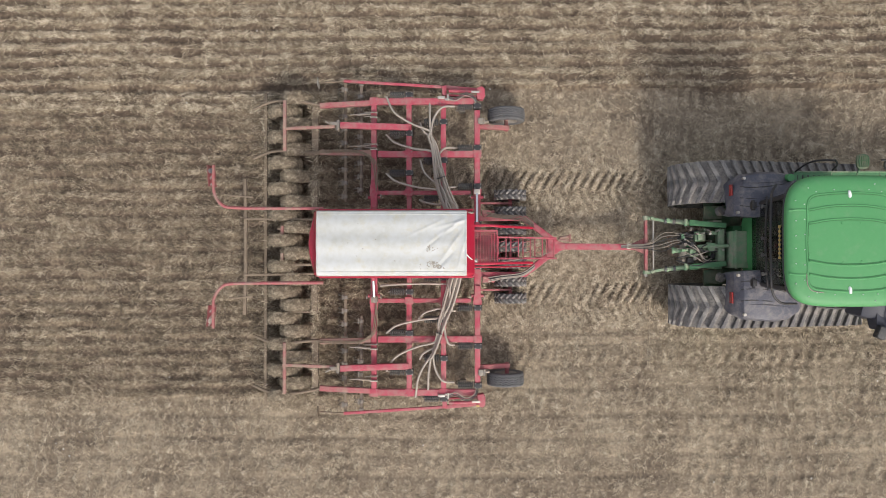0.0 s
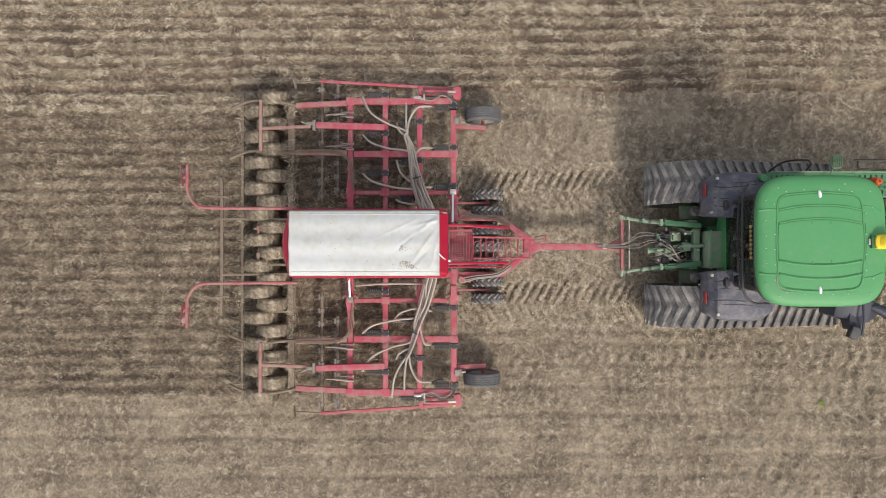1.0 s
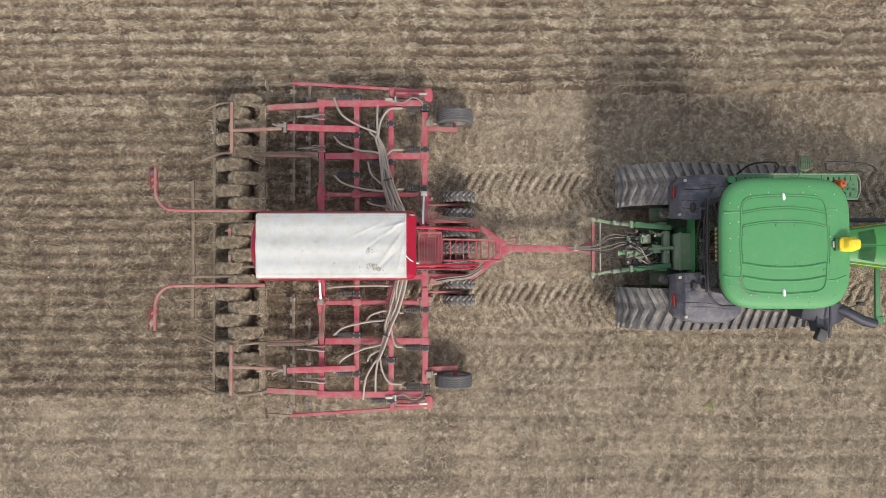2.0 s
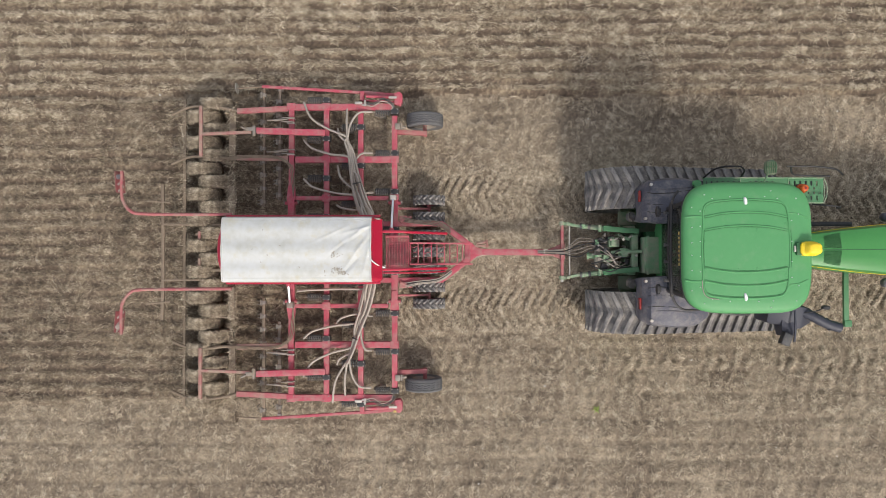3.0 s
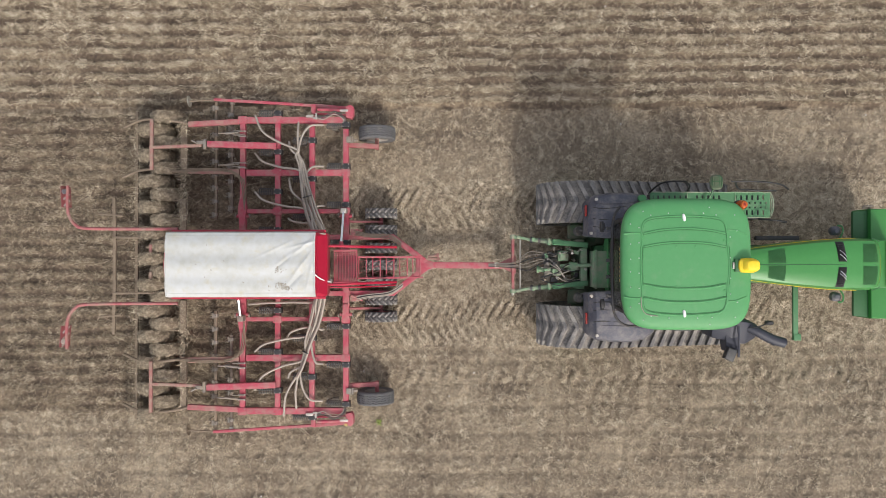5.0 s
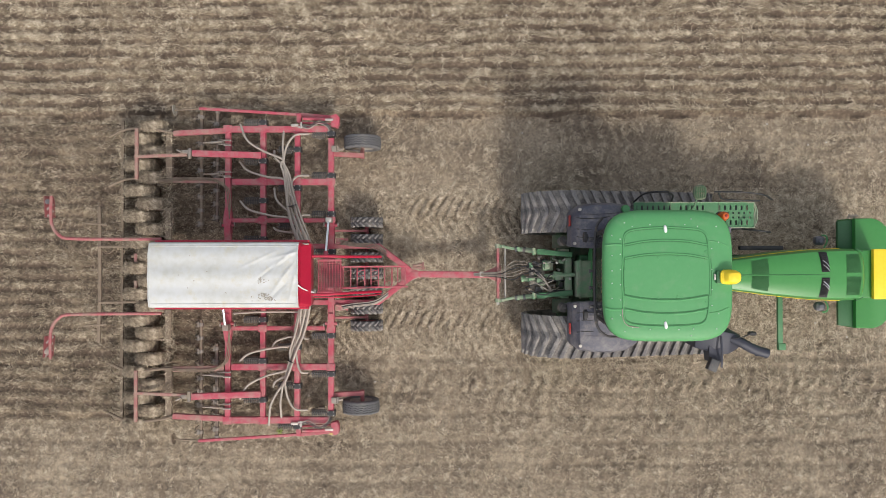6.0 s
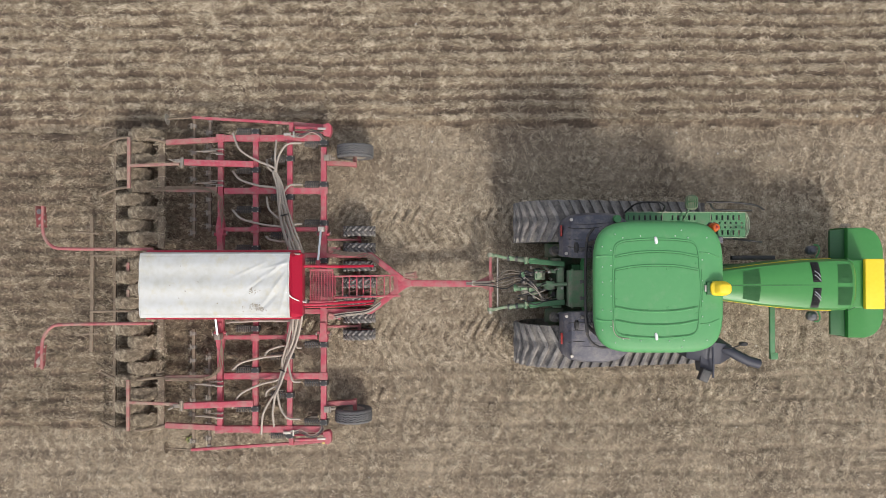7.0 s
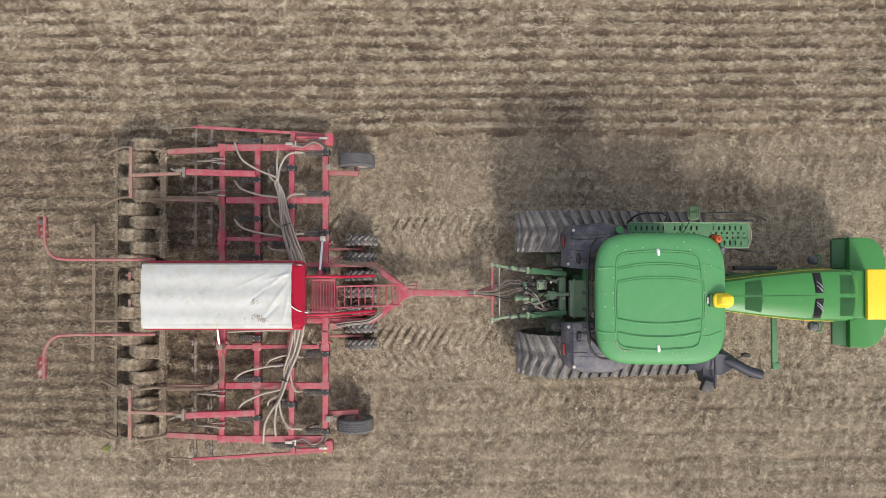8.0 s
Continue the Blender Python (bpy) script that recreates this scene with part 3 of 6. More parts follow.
# ---- seed drill ----
def build_drill():
    drill = empty("seed_drill", "red trailed tine seed drill with white tarpaulin over its hopper", "seed drill", -0.05)
    ZT = 0.565

    def tube(name, p0, p1, w=0.12, h=0.11, mat=RED, label=""):
        return part(name, beam(B(), p0, p1, w, h, 0.014), mat, drill, label)

    for s in (1, -1):
        # wing frame
        tube("frame_tube", (-0.73, s * 2.90, ZT), (1.36, s * 2.90, ZT), 0.125)
        tube("frame_tube", (-0.60, s * 1.845, ZT), (1.44, s * 1.845, ZT), 0.125)
        tube("frame_tube", (-0.60, s * 1.075, ZT), (1.26, s * 1.075, ZT - 0.01), 0.085, 0.09)
        tube("cross_tube", (-0.675, s * 1.28, ZT + 0.003), (-0.675, s * 2.96, ZT + 0.003), 0.105, 0.108)
        tube("cross_tube", (0.025, s * 1.02, ZT + 0.003), (0.025, s * 2.90, ZT + 0.003), 0.105, 0.108)
        tube("cross_tube", (0.71, s * 0.55, ZT + 0.003), (0.71, s * 2.90, ZT + 0.003), 0.105, 0.108)
        tube("cross_tube", (1.385, s * 1.05, ZT + 0.003), (1.385, s * 2.72, ZT + 0.003), 0.11, 0.108)
        # folding joints
        for x in (-0.675, 1.385):
            bm = B()
            loft(bm, [[(x - w, s * y, ZT - h), (x + w, s * y, ZT - h), (x + w, s * y, ZT + h), (x - w, s * y, ZT + h)][::s] for y, w, h in ((1.32, 0.055, 0.05), (1.10, 0.085, 0.07), (0.95, 0.06, 0.09), (0.78, 0.05, 0.09))])
            rod(bm, (x - 0.12, s * 0.98, ZT + 0.02), (x + 0.12, s * 0.98, ZT + 0.02), 0.035)
            part("fold_joint", bm, RED, drill)
            for k in range(3):
                part("pin", rod(B(), (x - 0.14 + 0.14 * k - 0.012, s * 1.0, ZT + 0.03), (x - 0.14 + 0.14 * k + 0.012, s * 1.0, ZT + 0.03), 0.045, seg=12), STEEL, drill, "steel pin collar")
        # gauge wheel
        gauge_wheel(drill, 1.985 if s > 0 else 1.955, s * 2.655)
        bm = B()
        beam(bm, (1.43, s * 2.41, 0.50), (2.03, s * 2.385, 0.47), 0.09, 0.12)
        beam(bm, (1.985, s * 2.37, 0.44), (1.985, s * 2.50, 0.40), 0.07, 0.10)
        rod(bm, (1.985, s * 2.34, 0.375), (1.985, s * 2.66, 0.375), 0.04)
        part("wheel_arm", bm, RED_WORN, drill, "faded red wheel arm")
        bm = B()
        rod(bm, (1.40, s * 2.50, 0.60), (1.62, s * 2.49, 0.58), 0.03)
        block(bm, 1.40, 1.50, s * 2.50 - 0.06, s * 2.50 + 0.06, 0.50, 0.66, 0.01)
        rod(bm, (1.52, s * 2.44, 0.62), (1.52, s * 2.56, 0.62), 0.025)
        part("wheel_spindle", bm, STEEL, drill, "grey steel adjusting spindle")
        # bout marker
        bm = B()
        slab(bm, [(1.38, s * 2.95), (1.50, s * 2.93), (1.54, s * 3.0), (1.54, s * 3.15), (1.48, s * 3.20), (1.38, s * 3.17)][::s], 0.46, 0.62, 0.012)
        beam(bm, (0.72, s * 3.04, 0.52), (1.42, s * 3.01, 0.52), 0.035, 0.10)
        beam(bm, (0.73, s * 3.04, 0.52), (0.73, s * 3.22, 0.52), 0.09, 0.10)
        part("marker_bracket", bm, RED, drill)
        bm = B()
        beam(bm, (1.45, s * 3.14, 0.50), (0.73, s * 3.21, 0.49), 0.075, 0.07)
        beam(bm, (0.73, s * 3.21, 0.49), (-1.30, s * 3.345, 0.46), 0.055, 0.055)
        arm = part("marker_arm", bm, RED, drill, "long thin red marker arm")
        part("arm_tip", rod(B(), (-1.28, s * 3.343, 0.46), (-1.80, s * 3.32, 0.43), 0.017), MUDDY, arm, "tan steel tube")
        bm = lathe(B(), [(0.001, -0.01), (0.05, -0.025), (0.11, -0.010), (0.115, 0.0), (0.11, 0.004), (0.05, -0.014), (0.001, 0.004)], 28)
        disc = part("marker_disc", bm, ZINC if s > 0 else MUDDY, arm, "dished steel marker disc")
        disc.matrix_basis = pose(-1.82, s * 3.32, 0.40, 0, 0, -84)
        bm = rod(B(), (0.82, s * 3.11, 0.60), (1.36, s * 3.09, 0.60), 0.032)
        part("marker_cylinder", bm, RED, drill, "red hydraulic cylinder")
        part("piston_rod", rod(B(), (1.30, s * 3.09, 0.60), (1.45, s * 3.09, 0.60), 0.016), CHROME, drill, "chrome rod")
        bm = B()
        block(bm, 1.27, 1.43, s * 3.08 - 0.022, s * 3.08 + 0.022, 0.622, 0.64, 0.004)
        part("latch_plate", bm, ZINC, drill, "bright latch plate")
        bm = B()
        block(bm, 0.60, 0.74, s * 2.96 - 0.02, s * 2.96 + 0.03, 0.62, 0.67, 0.006)
        rod(bm, (0.80, s * 2.90, 0.66), (0.80, s * 3.02, 0.66), 0.02)
        block(bm, 0.74, 0.90, s * 2.93 - 0.02, s * 2.93 + 0.02, 0.62, 0.66, 0.006)
        part("valve", bm, ZINC, drill, "white valve block")
        # pipes of the marker
        for k in range(3):
            y0 = s * (2.94 + 0.03 * k)
            part("oil_hose", sweep(B(), [(0.78, y0, 0.66), (0.95, y0 - s * 0.05, 0.68), (1.15, y0 + s * 0.05, 0.69), (1.32, y0 - s * 0.02, 0.66), (1.36 + 0.02 * k, s * (2.80 + 0.03 * k), 0.60)], 0.009, 6), SPRING if k else HOSE, drill, "thin oil hose")
        # rear packer frame: curved side arms, red in front and earthy behind
        for y in (2.86, 1.86):
            part("packer_arm", beam(B(), (-0.74, s * (y + 0.01), 0.58), (-1.75, s * (y - 0.05 if y > 2 else y + 0.02), 0.62), 0.105, 0.09), RED_WORN if y > 2 else RED_DUSTY, drill, "worn red packer arm")
            part("arm_end", sweep(B(), [(-1.72, s * (y - 0.05 if y > 2 else y), 0.62), (-2.05, s * (y + 0.02), 0.64), (-2.35, s * (y + 0.05), 0.64), (-2.75, s * (y + 0.04), 0.56), (-3.12, s * (y - 0.08), 0.45)], 0.029, 8), MUDDY, drill, "earth-caked curved arm")
        tube("packer_link", (-1.32, s * 2.39, 0.78), (0.02, s * 2.36, 0.70), 0.12, 0.10, RED)
        tube("packer_link", (-1.42, s * 2.36, 0.80), (-2.45, s * 2.32, 0.80), 0.06, 0.06, RED_DUSTY)
        bm = B()
        rod(bm, (-1.36, s * 2.28, 0.82), (-1.36, s * 2.48, 0.82), 0.035)
        block(bm, -1.52, -1.36, s * 2.40 - 0.02, s * 2.40 + 0.05, 0.79, 0.85, 0.008)
        rod(bm, (-1.60, s * 2.45, 0.86), (-1.50, s * 2.40, 0.86), 0.02)
        part("link_pin", bm, STEEL, drill, "grey link pin")
        tube("packer_beam", (-2.41, s * 1.88, 0.80), (-2.41, s * 2.88, 0.80), 0.065, 0.065, RED_DUSTY, "faded red cross beam")
        tube("scraper_beam", (-1.85, s * 1.84, 0.58), (-1.85, s * 2.88, 0.58), 0.13, 0.08, MUDDY, "earth-caked scraper beam")
        tube("scraper_beam", (-1.86, s * 0.70, 0.58), (-1.86, s * 1.32, 0.58), 0.12, 0.08, MUDDY, "earth-caked scraper beam")
        tube("scraper_arm", (-2.42, s * 1.30, 0.56), (-1.82, s * 1.30, 0.56), 0.035, 0.05, MUDDY)
        # adjusting spindles
        for y in (2.62, 1.99):
            bm = B()
            rod(bm, (-1.15, s * y, 0.66), (-0.74, s * (y + 0.02), 0.66), 0.016)
            rod(bm, (-1.0, s * y, 0.66), (-0.82, s * (y + 0.02), 0.66), 0.026)
            block(bm, -0.86, -0.62, s * (y + 0.045), s * (y + 0.045) + 0.016, 0.60, 0.67)
            block(bm, -0.86, -0.62, s * (y - 0.035), s * (y - 0.035) + 0.016, 0.60, 0.67)
            part("spindle", bm, STEEL, drill, "grey threaded spindle")
            for o in (-0.05, 0.05):
                bm = sweep(B(), [(-0.735, s * y + o, 0.50), (-0.735, s * y + o, 0.632), (-0.615, s * y + o, 0.632), (-0.615, s * y + o, 0.50)], 0.010, 6, 1)
                for x in (-0.735, -0.615):
                    rod(bm, (x, s * y + o, 0.628), (x, s * y + o, 0.65), 0.016, seg=6)
                part("u_bolt", bm, ZINC, drill, "bright bolt round the cross tube")
        # bolted cheek plates where tubes cross
        for x, y in ((-0.675, 2.90), (0.025, 2.90), (0.71, 2.90), (0.025, 1.845), (0.71, 1.845), (1.385, 1.845), (0.025, 1.075), (0.71, 1.075)):
            bm = block(B(), x - 0.085, x + 0.085, s * y - 0.075, s * y + 0.075, ZT + 0.052, ZT + 0.066, 0.005)
            plate = part("joint_plate", bm, RED, drill)
            for o in (-0.055, 0.055):
                part("bolt", rod(B(), (x + o, s * y + o * 0.8, ZT + 0.064), (x + o, s * y + o * 0.8, ZT + 0.078), 0.012, seg=6), STEEL, plate, "steel bolt head")
        # bent lamp arms with striped boards
        e = 0.03 if s < 0 else 0.0
        bm = sweep(B(), [(-1.45, s * 0.67, 1.92), (-2.2, s * 0.67, 1.95), (-3.05, s * 0.68, 1.98), (-3.26, s * 0.74, 1.98), (-3.38, s * 0.90, 1.98), (-3.415, s * 1.10, 1.98), (-3.41, s * (1.45 + e), 1.98)], 0.028, 10, 5)
        arm = part("lamp_arm", bm, RED_WORN, drill, "bent red tube arm for a warning board")
        board = Matrix.Translation((-3.455, s * 1.25, 1.97)) @ Matrix.Rotation(radians(-22), 4, "Y") @ Matrix.Rotation(radians(s * 6), 4, "Z")
        part("warning_board", block(B(), -0.012, 0.012, -0.19, 0.19, -0.11, 0.09, 0.004, board), BOARD, arm, "red and white striped warning board")
        bm = B()
        for k in range(3):
            m = board @ Matrix.Translation((0, -0.12 + 0.12 * k, -0.01)) @ Matrix.Rotation(0.7, 4, "X")
            block(bm, -0.016, 0.016, -0.018, 0.018, -0.085, 0.085, 0, m)
        part("stripe", bm, DULL_RIM, arm, "white slanting stripes")
        part("lamp", rod(B(), (-3.50, s * (1.28 + 0.06), 1.99), (-3.44, s * (1.28 + 0.06), 2.02), 0.045, seg=14), PLASTIC if s > 0 else ZINC, arm, "small round lamp")
        # harrow bars between tines and packer, with clamps and spring tines
        for x, y0, y1 in ((-1.27, 0.92, 3.32), (-0.95, 1.40 if s < 0 else 1.05, 3.28)):
            bar = part("harrow_bar", beam(B(), (x, s * y0, 0.40), (x, s * y1, 0.40), 0.055, 0.055, 0.008), MUDDY if x < -1 else MUDDY_DARK, drill, "earth-caked harrow bar")
            y = y0 + 0.10
            while y < y1 - 0.05:
                bm = B()
                rod(bm, (x, s * y - 0.032, 0.40), (x, s * y + 0.032, 0.40), 0.05, seg=14)
                rod(bm, (x - 0.055, s * y - 0.055, 0.41), (x - 0.055, s * y + 0.055, 0.41), 0.024, seg=10)
                rod(bm, (x, s * y, 0.44), (x, s * y, 0.465), 0.016, seg=6)
                part("tine_clamp", bm, STEEL, bar)
                bm = B()
                for o in (-0.03, 0.03):
                    sweep(bm, [(x, s * y + o, 0.42), (x - 0.10, s * y + o, 0.40), (x - 0.17, s * y + o * 1.4, 0.25), (x - 0.16, s * y + o * 1.6, 0.05)], 0.008, 6, 3)
                part("spring_tine", bm, STEEL, bar, "bent spring tine")
                y += 0.27
        part("bar_end", rod(B(), (-0.95, s * 3.26, 0.40), (-0.95, s * 3.33, 0.40), 0.05), ZINC if s < 0 else STEEL, drill)

    # rear packer: two rows of tyres, one behind the gaps of the other
    kinds = [packer_tyre(drill, 10 + k) for k in range(3)]
    for k in range(24):
        y = (k - 11.5) * PITCH
        x = -2.24 if k % 2 else -2.49
        at = pose(x, y, 0.36)
        ob = kinds[k] if k < 3 else copy_thing(kinds[k % 3], at)
        ob.matrix_basis = at
        SPINS.append((ob, (x, y, 0.36), 0.345))
    for x in (-2.24, -2.49):
        tube("packer_axle", (x, -3.1, 0.36), (x, 3.1, 0.36), 0.07, 0.07, MUDDY)
    # straw that hangs on the scraper beams
    g = np.random.default_rng(77)
    n = 1000
    y = g.uniform(-2.95, 2.95, n)
    y = np.where(np.abs(y) < 0.72, np.sign(y) * (0.75 + g.uniform(0, 0.6, n)), y)
    z = 0.63 + g.uniform(-0.10, 0.035, n) * (0.5 + blur_noise(y, y * 0, 0.2, 5))
    me = straw_mesh("hanging_straw", -1.86 + g.normal(0, 0.055, n), y, z, g.uniform(0, 3.14, n), g.uniform(0.05, 0.16, n), g.uniform(0.003, 0.007, n), g.normal(0, 0.4, n))
    me.materials.append(STRAW)
    ob = tagged(new("hanging_straw", me), "straw caught on the scraper beams")
    ob.parent = drill
    # straw that trails on the rear harrow bar, in tufts
    n = 1500
    y = g.uniform(-3.1, 3.1, n)
    y = y[g.uniform(0, 1, n) < 0.5 + 0.6 * blur_noise(y, y * 0, 0.16, 15)]
    n = len(y)
    me = straw_mesh("hanging_straw", -2.92 + g.normal(0, 0.06, n), y, 0.37 + g.uniform(-0.08, 0.02, n), g.normal(0.2, 0.9, n), g.uniform(0.05, 0.17, n), g.uniform(0.003, 0.007, n), g.normal(0, 0.3, n))
    me.materials.append(STRAW)
    ob = tagged(new("hanging_straw", me), "straw trailing on the rear harrow bar")
    ob.parent = drill
    # rear harrow
    for s in (1, -1):
        bar = part("rear_harrow", beam(B(), (-2.90, s * 0.02, 0.34), (-2.90, s * 3.12, 0.34), 0.06, 0.05, 0.01), MUDDY, drill, "earth-caked rear harrow bar")
        for k in range(16):
            y = s * (0.10 + 0.19 * k)
            part("harrow_tine", sweep(B(), [(-2.93, y, 0.36), (-3.02, y, 0.40), (-3.12, y, 0.28), (-3.26, y + 0.02, 0.06)], 0.008, 6, 4), MUDDY, bar, "thin bent harrow tine")
        tube("support_bar", (-3.24, s * 0.30, 0.56), (-3.26, s * 1.36, 0.56), 0.065, 0.06, MUDDY, "tan steel bar")
        tube("support_strap", (-3.58, s * 1.03, 0.55), (-3.08, s * 0.99, 0.60), 0.04, 0.035, MUDDY)
        tube("support_strap", (-3.52, s * 1.01, 0.55), (-3.32, s * 1.10, 0.55), 0.03, 0.03, MUDDY)
        tube("support_arm", (-3.27, s * 0.56, 0.58), (-1.70, s * 0.54, 0.60), 0.045, 0.05, MUDDY)
        part("chain", sweep(B(), [(-3.26, s * 0.56, 0.60), (-3.14, s * 0.42, 0.52), (-3.0, s * 0.47, 0.55), (-2.93, s * 0.55, 0.60)], 0.012, 6), MUDDY, drill)
        tube("middle_beam", (-2.50, s * 0.12, 0.62), (-2.50, s * 0.42, 0.62), 0.062, 0.06, RED_DUSTY, "faded red beam")
    tube("support_bar", (-3.25, -0.52, 0.555), (-3.25, 0.52, 0.555), 0.062, 0.06, MUDDY, "tan steel bar")

    # middle frame
    for s in (1, -1):
        tube("main_beam", (-1.75, s * 0.56, 0.55), (2.36, s * 0.56, 0.55), 0.10, 0.14, RED)
        tube("draw_beam", (2.30, s * 0.575, 0.553), (2.98, s * 0.055, 0.553), 0.115, 0.13, RED)
        tube("link_beam", (-2.6, s * 0.36, 0.60), (-1.6, s * 0.36, 0.60), 0.05, 0.05, MUDDY)
    for x, h in ((-1.45, 0.5), (-0.675, 0.96), (0.71, 0.6), (1.385, 0.96)):
        tube("middle_tube", (x, -h, ZT - 0.002), (x, h, ZT - 0.002), 0.13, 0.12, RED)
    tube("middle_tube", (0.025, -1.02, ZT - 0.03), (0.025, 1.02, ZT - 0.03), 0.10, 0.10, RED)
    tube("drawbar", (2.84, 0.0, 0.555), (4.52, -0.015, 0.60), 0.125, 0.115, RED)
    bm = B()
    slab(bm, [(2.78, -0.16), (3.16, -0.055), (3.16, 0.055), (2.78, 0.16)], 0.50, 0.61, 0.01)
    part("drawbar_gusset", bm, RED, drill)
    bm = B()
    slab(bm, [(4.42, -0.03), (4.72, -0.17), (4.76, -0.17), (4.76, 0.17), (4.72, 0.17), (4.42, 0.03)], 0.58, 0.70, 0.012)
    beam(bm, (4.70, -0.52, 0.72), (4.70, 0.52, 0.72), 0.055, 0.09)
    part("hitch_beam", bm, RED_WORN, drill, "faded red hitch beam")
    for s in (1, -1):
        part("hitch_pin", rod(B(), (4.70, s * 0.50, 0.72), (4.70, s * 0.60, 0.72), 0.035), ZINC, drill, "worn bright hitch pin")
    part("oil_coupling", block(B(), 4.34, 4.42, -0.05, 0.05, 0.64, 0.72, 0.01), ZINC, drill)

    # front tyre packer
    first = lug_tyre(drill)
    for k, y in enumerate((-1.04, -0.70, -0.34, 0.0, 0.34, 0.70, 1.04)):
        at = pose(2.065, y, 0.325)
        ob = first if k == 0 else copy_thing(first, at)
        ob.matrix_basis = at
        SPINS.append((ob, (2.065, y, 0.325), 0.325))
    tube("axle", (2.065, -1.15, 0.325), (2.065, 1.15, 0.325), 0.07, 0.07, RED_WORN)
    for s in (1, -1):
        tube("axle_bracket", (1.44, s * 0.87, 0.52), (2.08, s * 0.87, 0.40), 0.045, 0.09, RED_WORN)
        bm = block(B(), 1.48, 1.64, s * 0.66 - 0.06, s * 0.66 + 0.06, 0.50, 0.66, 0.015)
        rod(bm, (1.50, s * 0.60, 0.66), (1.72, s * 0.70, 0.60), 0.03)
        part("axle_mount", bm, RED_WORN, drill)

    # hopper
    bm = B()

    def ring(x0, x1, y, z, c=0.05):
        return [(x0 + c, -y, z), (x1 - c, -y, z), (x1, -y + c, z), (x1, y - c, z), (x1 - c, y, z), (x0 + c, y, z), (x0, y - c, z), (x0, -y + c, z)]
    loft(bm, [ring(-0.80, 0.85, 0.22, 0.85), ring(-1.45, 1.12, 0.60, 1.55), ring(-1.62, 1.265, 0.60, 1.80), ring(-1.60, 1.265, 0.61, 2.05), ring(-1.50, 1.13, 0.56, 2.26)])
    hopper = part("hopper", bm, RED_CLEAN, drill, "bright red sheet steel seed hopper", pose(0, 0.034, 0) @ Matrix.Diagonal((1, 0.967, 1, 1)))
    bm = B()
    for s in (1, -1):
        beam(bm, (-1.50, s * 0.617, 2.06), (1.24, s * 0.617, 2.06), 0.04, 0.06, 0.01)
    part("hopper_rim", bm, RED_CLEAN, hopper)
    part("hopper_end", loft(B(), [[(x - 0.14 * (1 - (y / 0.6) ** 2), y, z) for y in (-0.56, -0.42, -0.2, 0.0, 0.2, 0.42, 0.56)] + [(-1.55, 0.56, z), (-1.55, -0.56, z)] for z, x in ((1.3, -1.50), (1.6, -1.575), (1.88, -1.59), (1.95, -1.56))]), RED_CLEAN, hopper)
    # tarpaulin: sags between hoops, creased towards the front, hems hang over the rim
    def tarp_z(x, y):
        z = 2.37 + 0.055 * (1 - (y / 0.58) ** 2)
        z += 0.010 * np.cos(2 * np.pi * y / 0.40 + 0.3) + 0.004 * np.cos(2 * np.pi * x / 0.88)
        for a, b, ang, wid, dep in ((0.80, 0.25, 0.62, 0.030, 0.020), (0.62, 0.10, 0.75, 0.022, -0.014), (0.92, 0.05, 0.95, 0.028, 0.016), (0.75, -0.30, 0.80, 0.03, -0.012), (0.98, 0.38, 0.25, 0.022, 0.016), (0.42, 0.28, 0.45, 0.02, 0.010), (1.03, -0.15, 1.35, 0.022, 0.014)):
            u = (x - a) * math.cos(ang) + (y - b) * math.sin(ang)
            v = -(x - a) * math.sin(ang) + (y - b) * math.cos(ang)
            z += dep * np.exp(-(v / wid) ** 2 - (u / 0.30) ** 2)
        z += 0.006 * blur_noise(x + 50, y + 50, 0.22, 61) * np.clip((x + 0.6) / 1.2, 0.15, 1)
        return np.where(np.abs(y) > 0.575, 2.37 - (np.abs(y) - 0.575) * 7.0, z)
    ys = np.concatenate([[-0.597, -0.588, -0.578], np.linspace(-0.572, 0.572, 60), [0.578, 0.588, 0.597]])
    xs = np.concatenate([np.linspace(-1.49, 1.115, 130)])
    me = grid_mesh("tarpaulin", xs, ys, tarp_z)
    me.materials.append(TARP)
    me.polygons.foreach_set("use_smooth", np.ones(len(me.polygons), bool))
    tarp = tagged(new("tarpaulin", me), "white creased tarpaulin with dirt specks")
    tarp.parent = hopper
    bm = B()
    for s in (1, -1):
        xx = np.linspace(-1.46, 1.08, 30)
        sweep(bm, [(x, s * 0.515, float(tarp_z(np.array(x), np.array(s * 0.515))) + 0.002) for x in xx], 0.006, 5, 1)
    for x in (-1.472, 1.095):
        yy = np.linspace(-0.56, 0.56, 20)
        sweep(bm, [(x, y, float(tarp_z(np.array(x), np.array(y))) + 0.003) for y in yy], 0.008, 5, 1)
    part("hem", bm, TARP, tarp, "stitched hem")
    g = random.Random(4)
    bm = B()
    for cx, cy, n, sp in ((0.60, -0.41, 50, 0.06), (0.52, -0.36, 22, 0.04), (0.50, -0.09, 24, 0.05), (0.38, -0.42, 8, 0.05), (-0.5, 0.0, 7, 0.35)):
        for _ in range(n):
            x, y = g.gauss(cx, sp), g.gauss(cy, sp * 0.5)
            r = g.uniform(0.003, 0.014)
            q = float(tarp_z(np.array(x), np.array(y)))
            bmesh.ops.create_icosphere(bm, subdivisions=1, radius=r, matrix=Matrix.Translation((x, y, q + 0.001)) @ Matrix.Rotation(g.uniform(0, 3), 4, "Z") @ Matrix.Diagonal((1.4, 0.8, 0.3, 1)))
    tagged(part("dirt", bm, DIRT, tarp, "grey dirt specks"), kind="stuff")
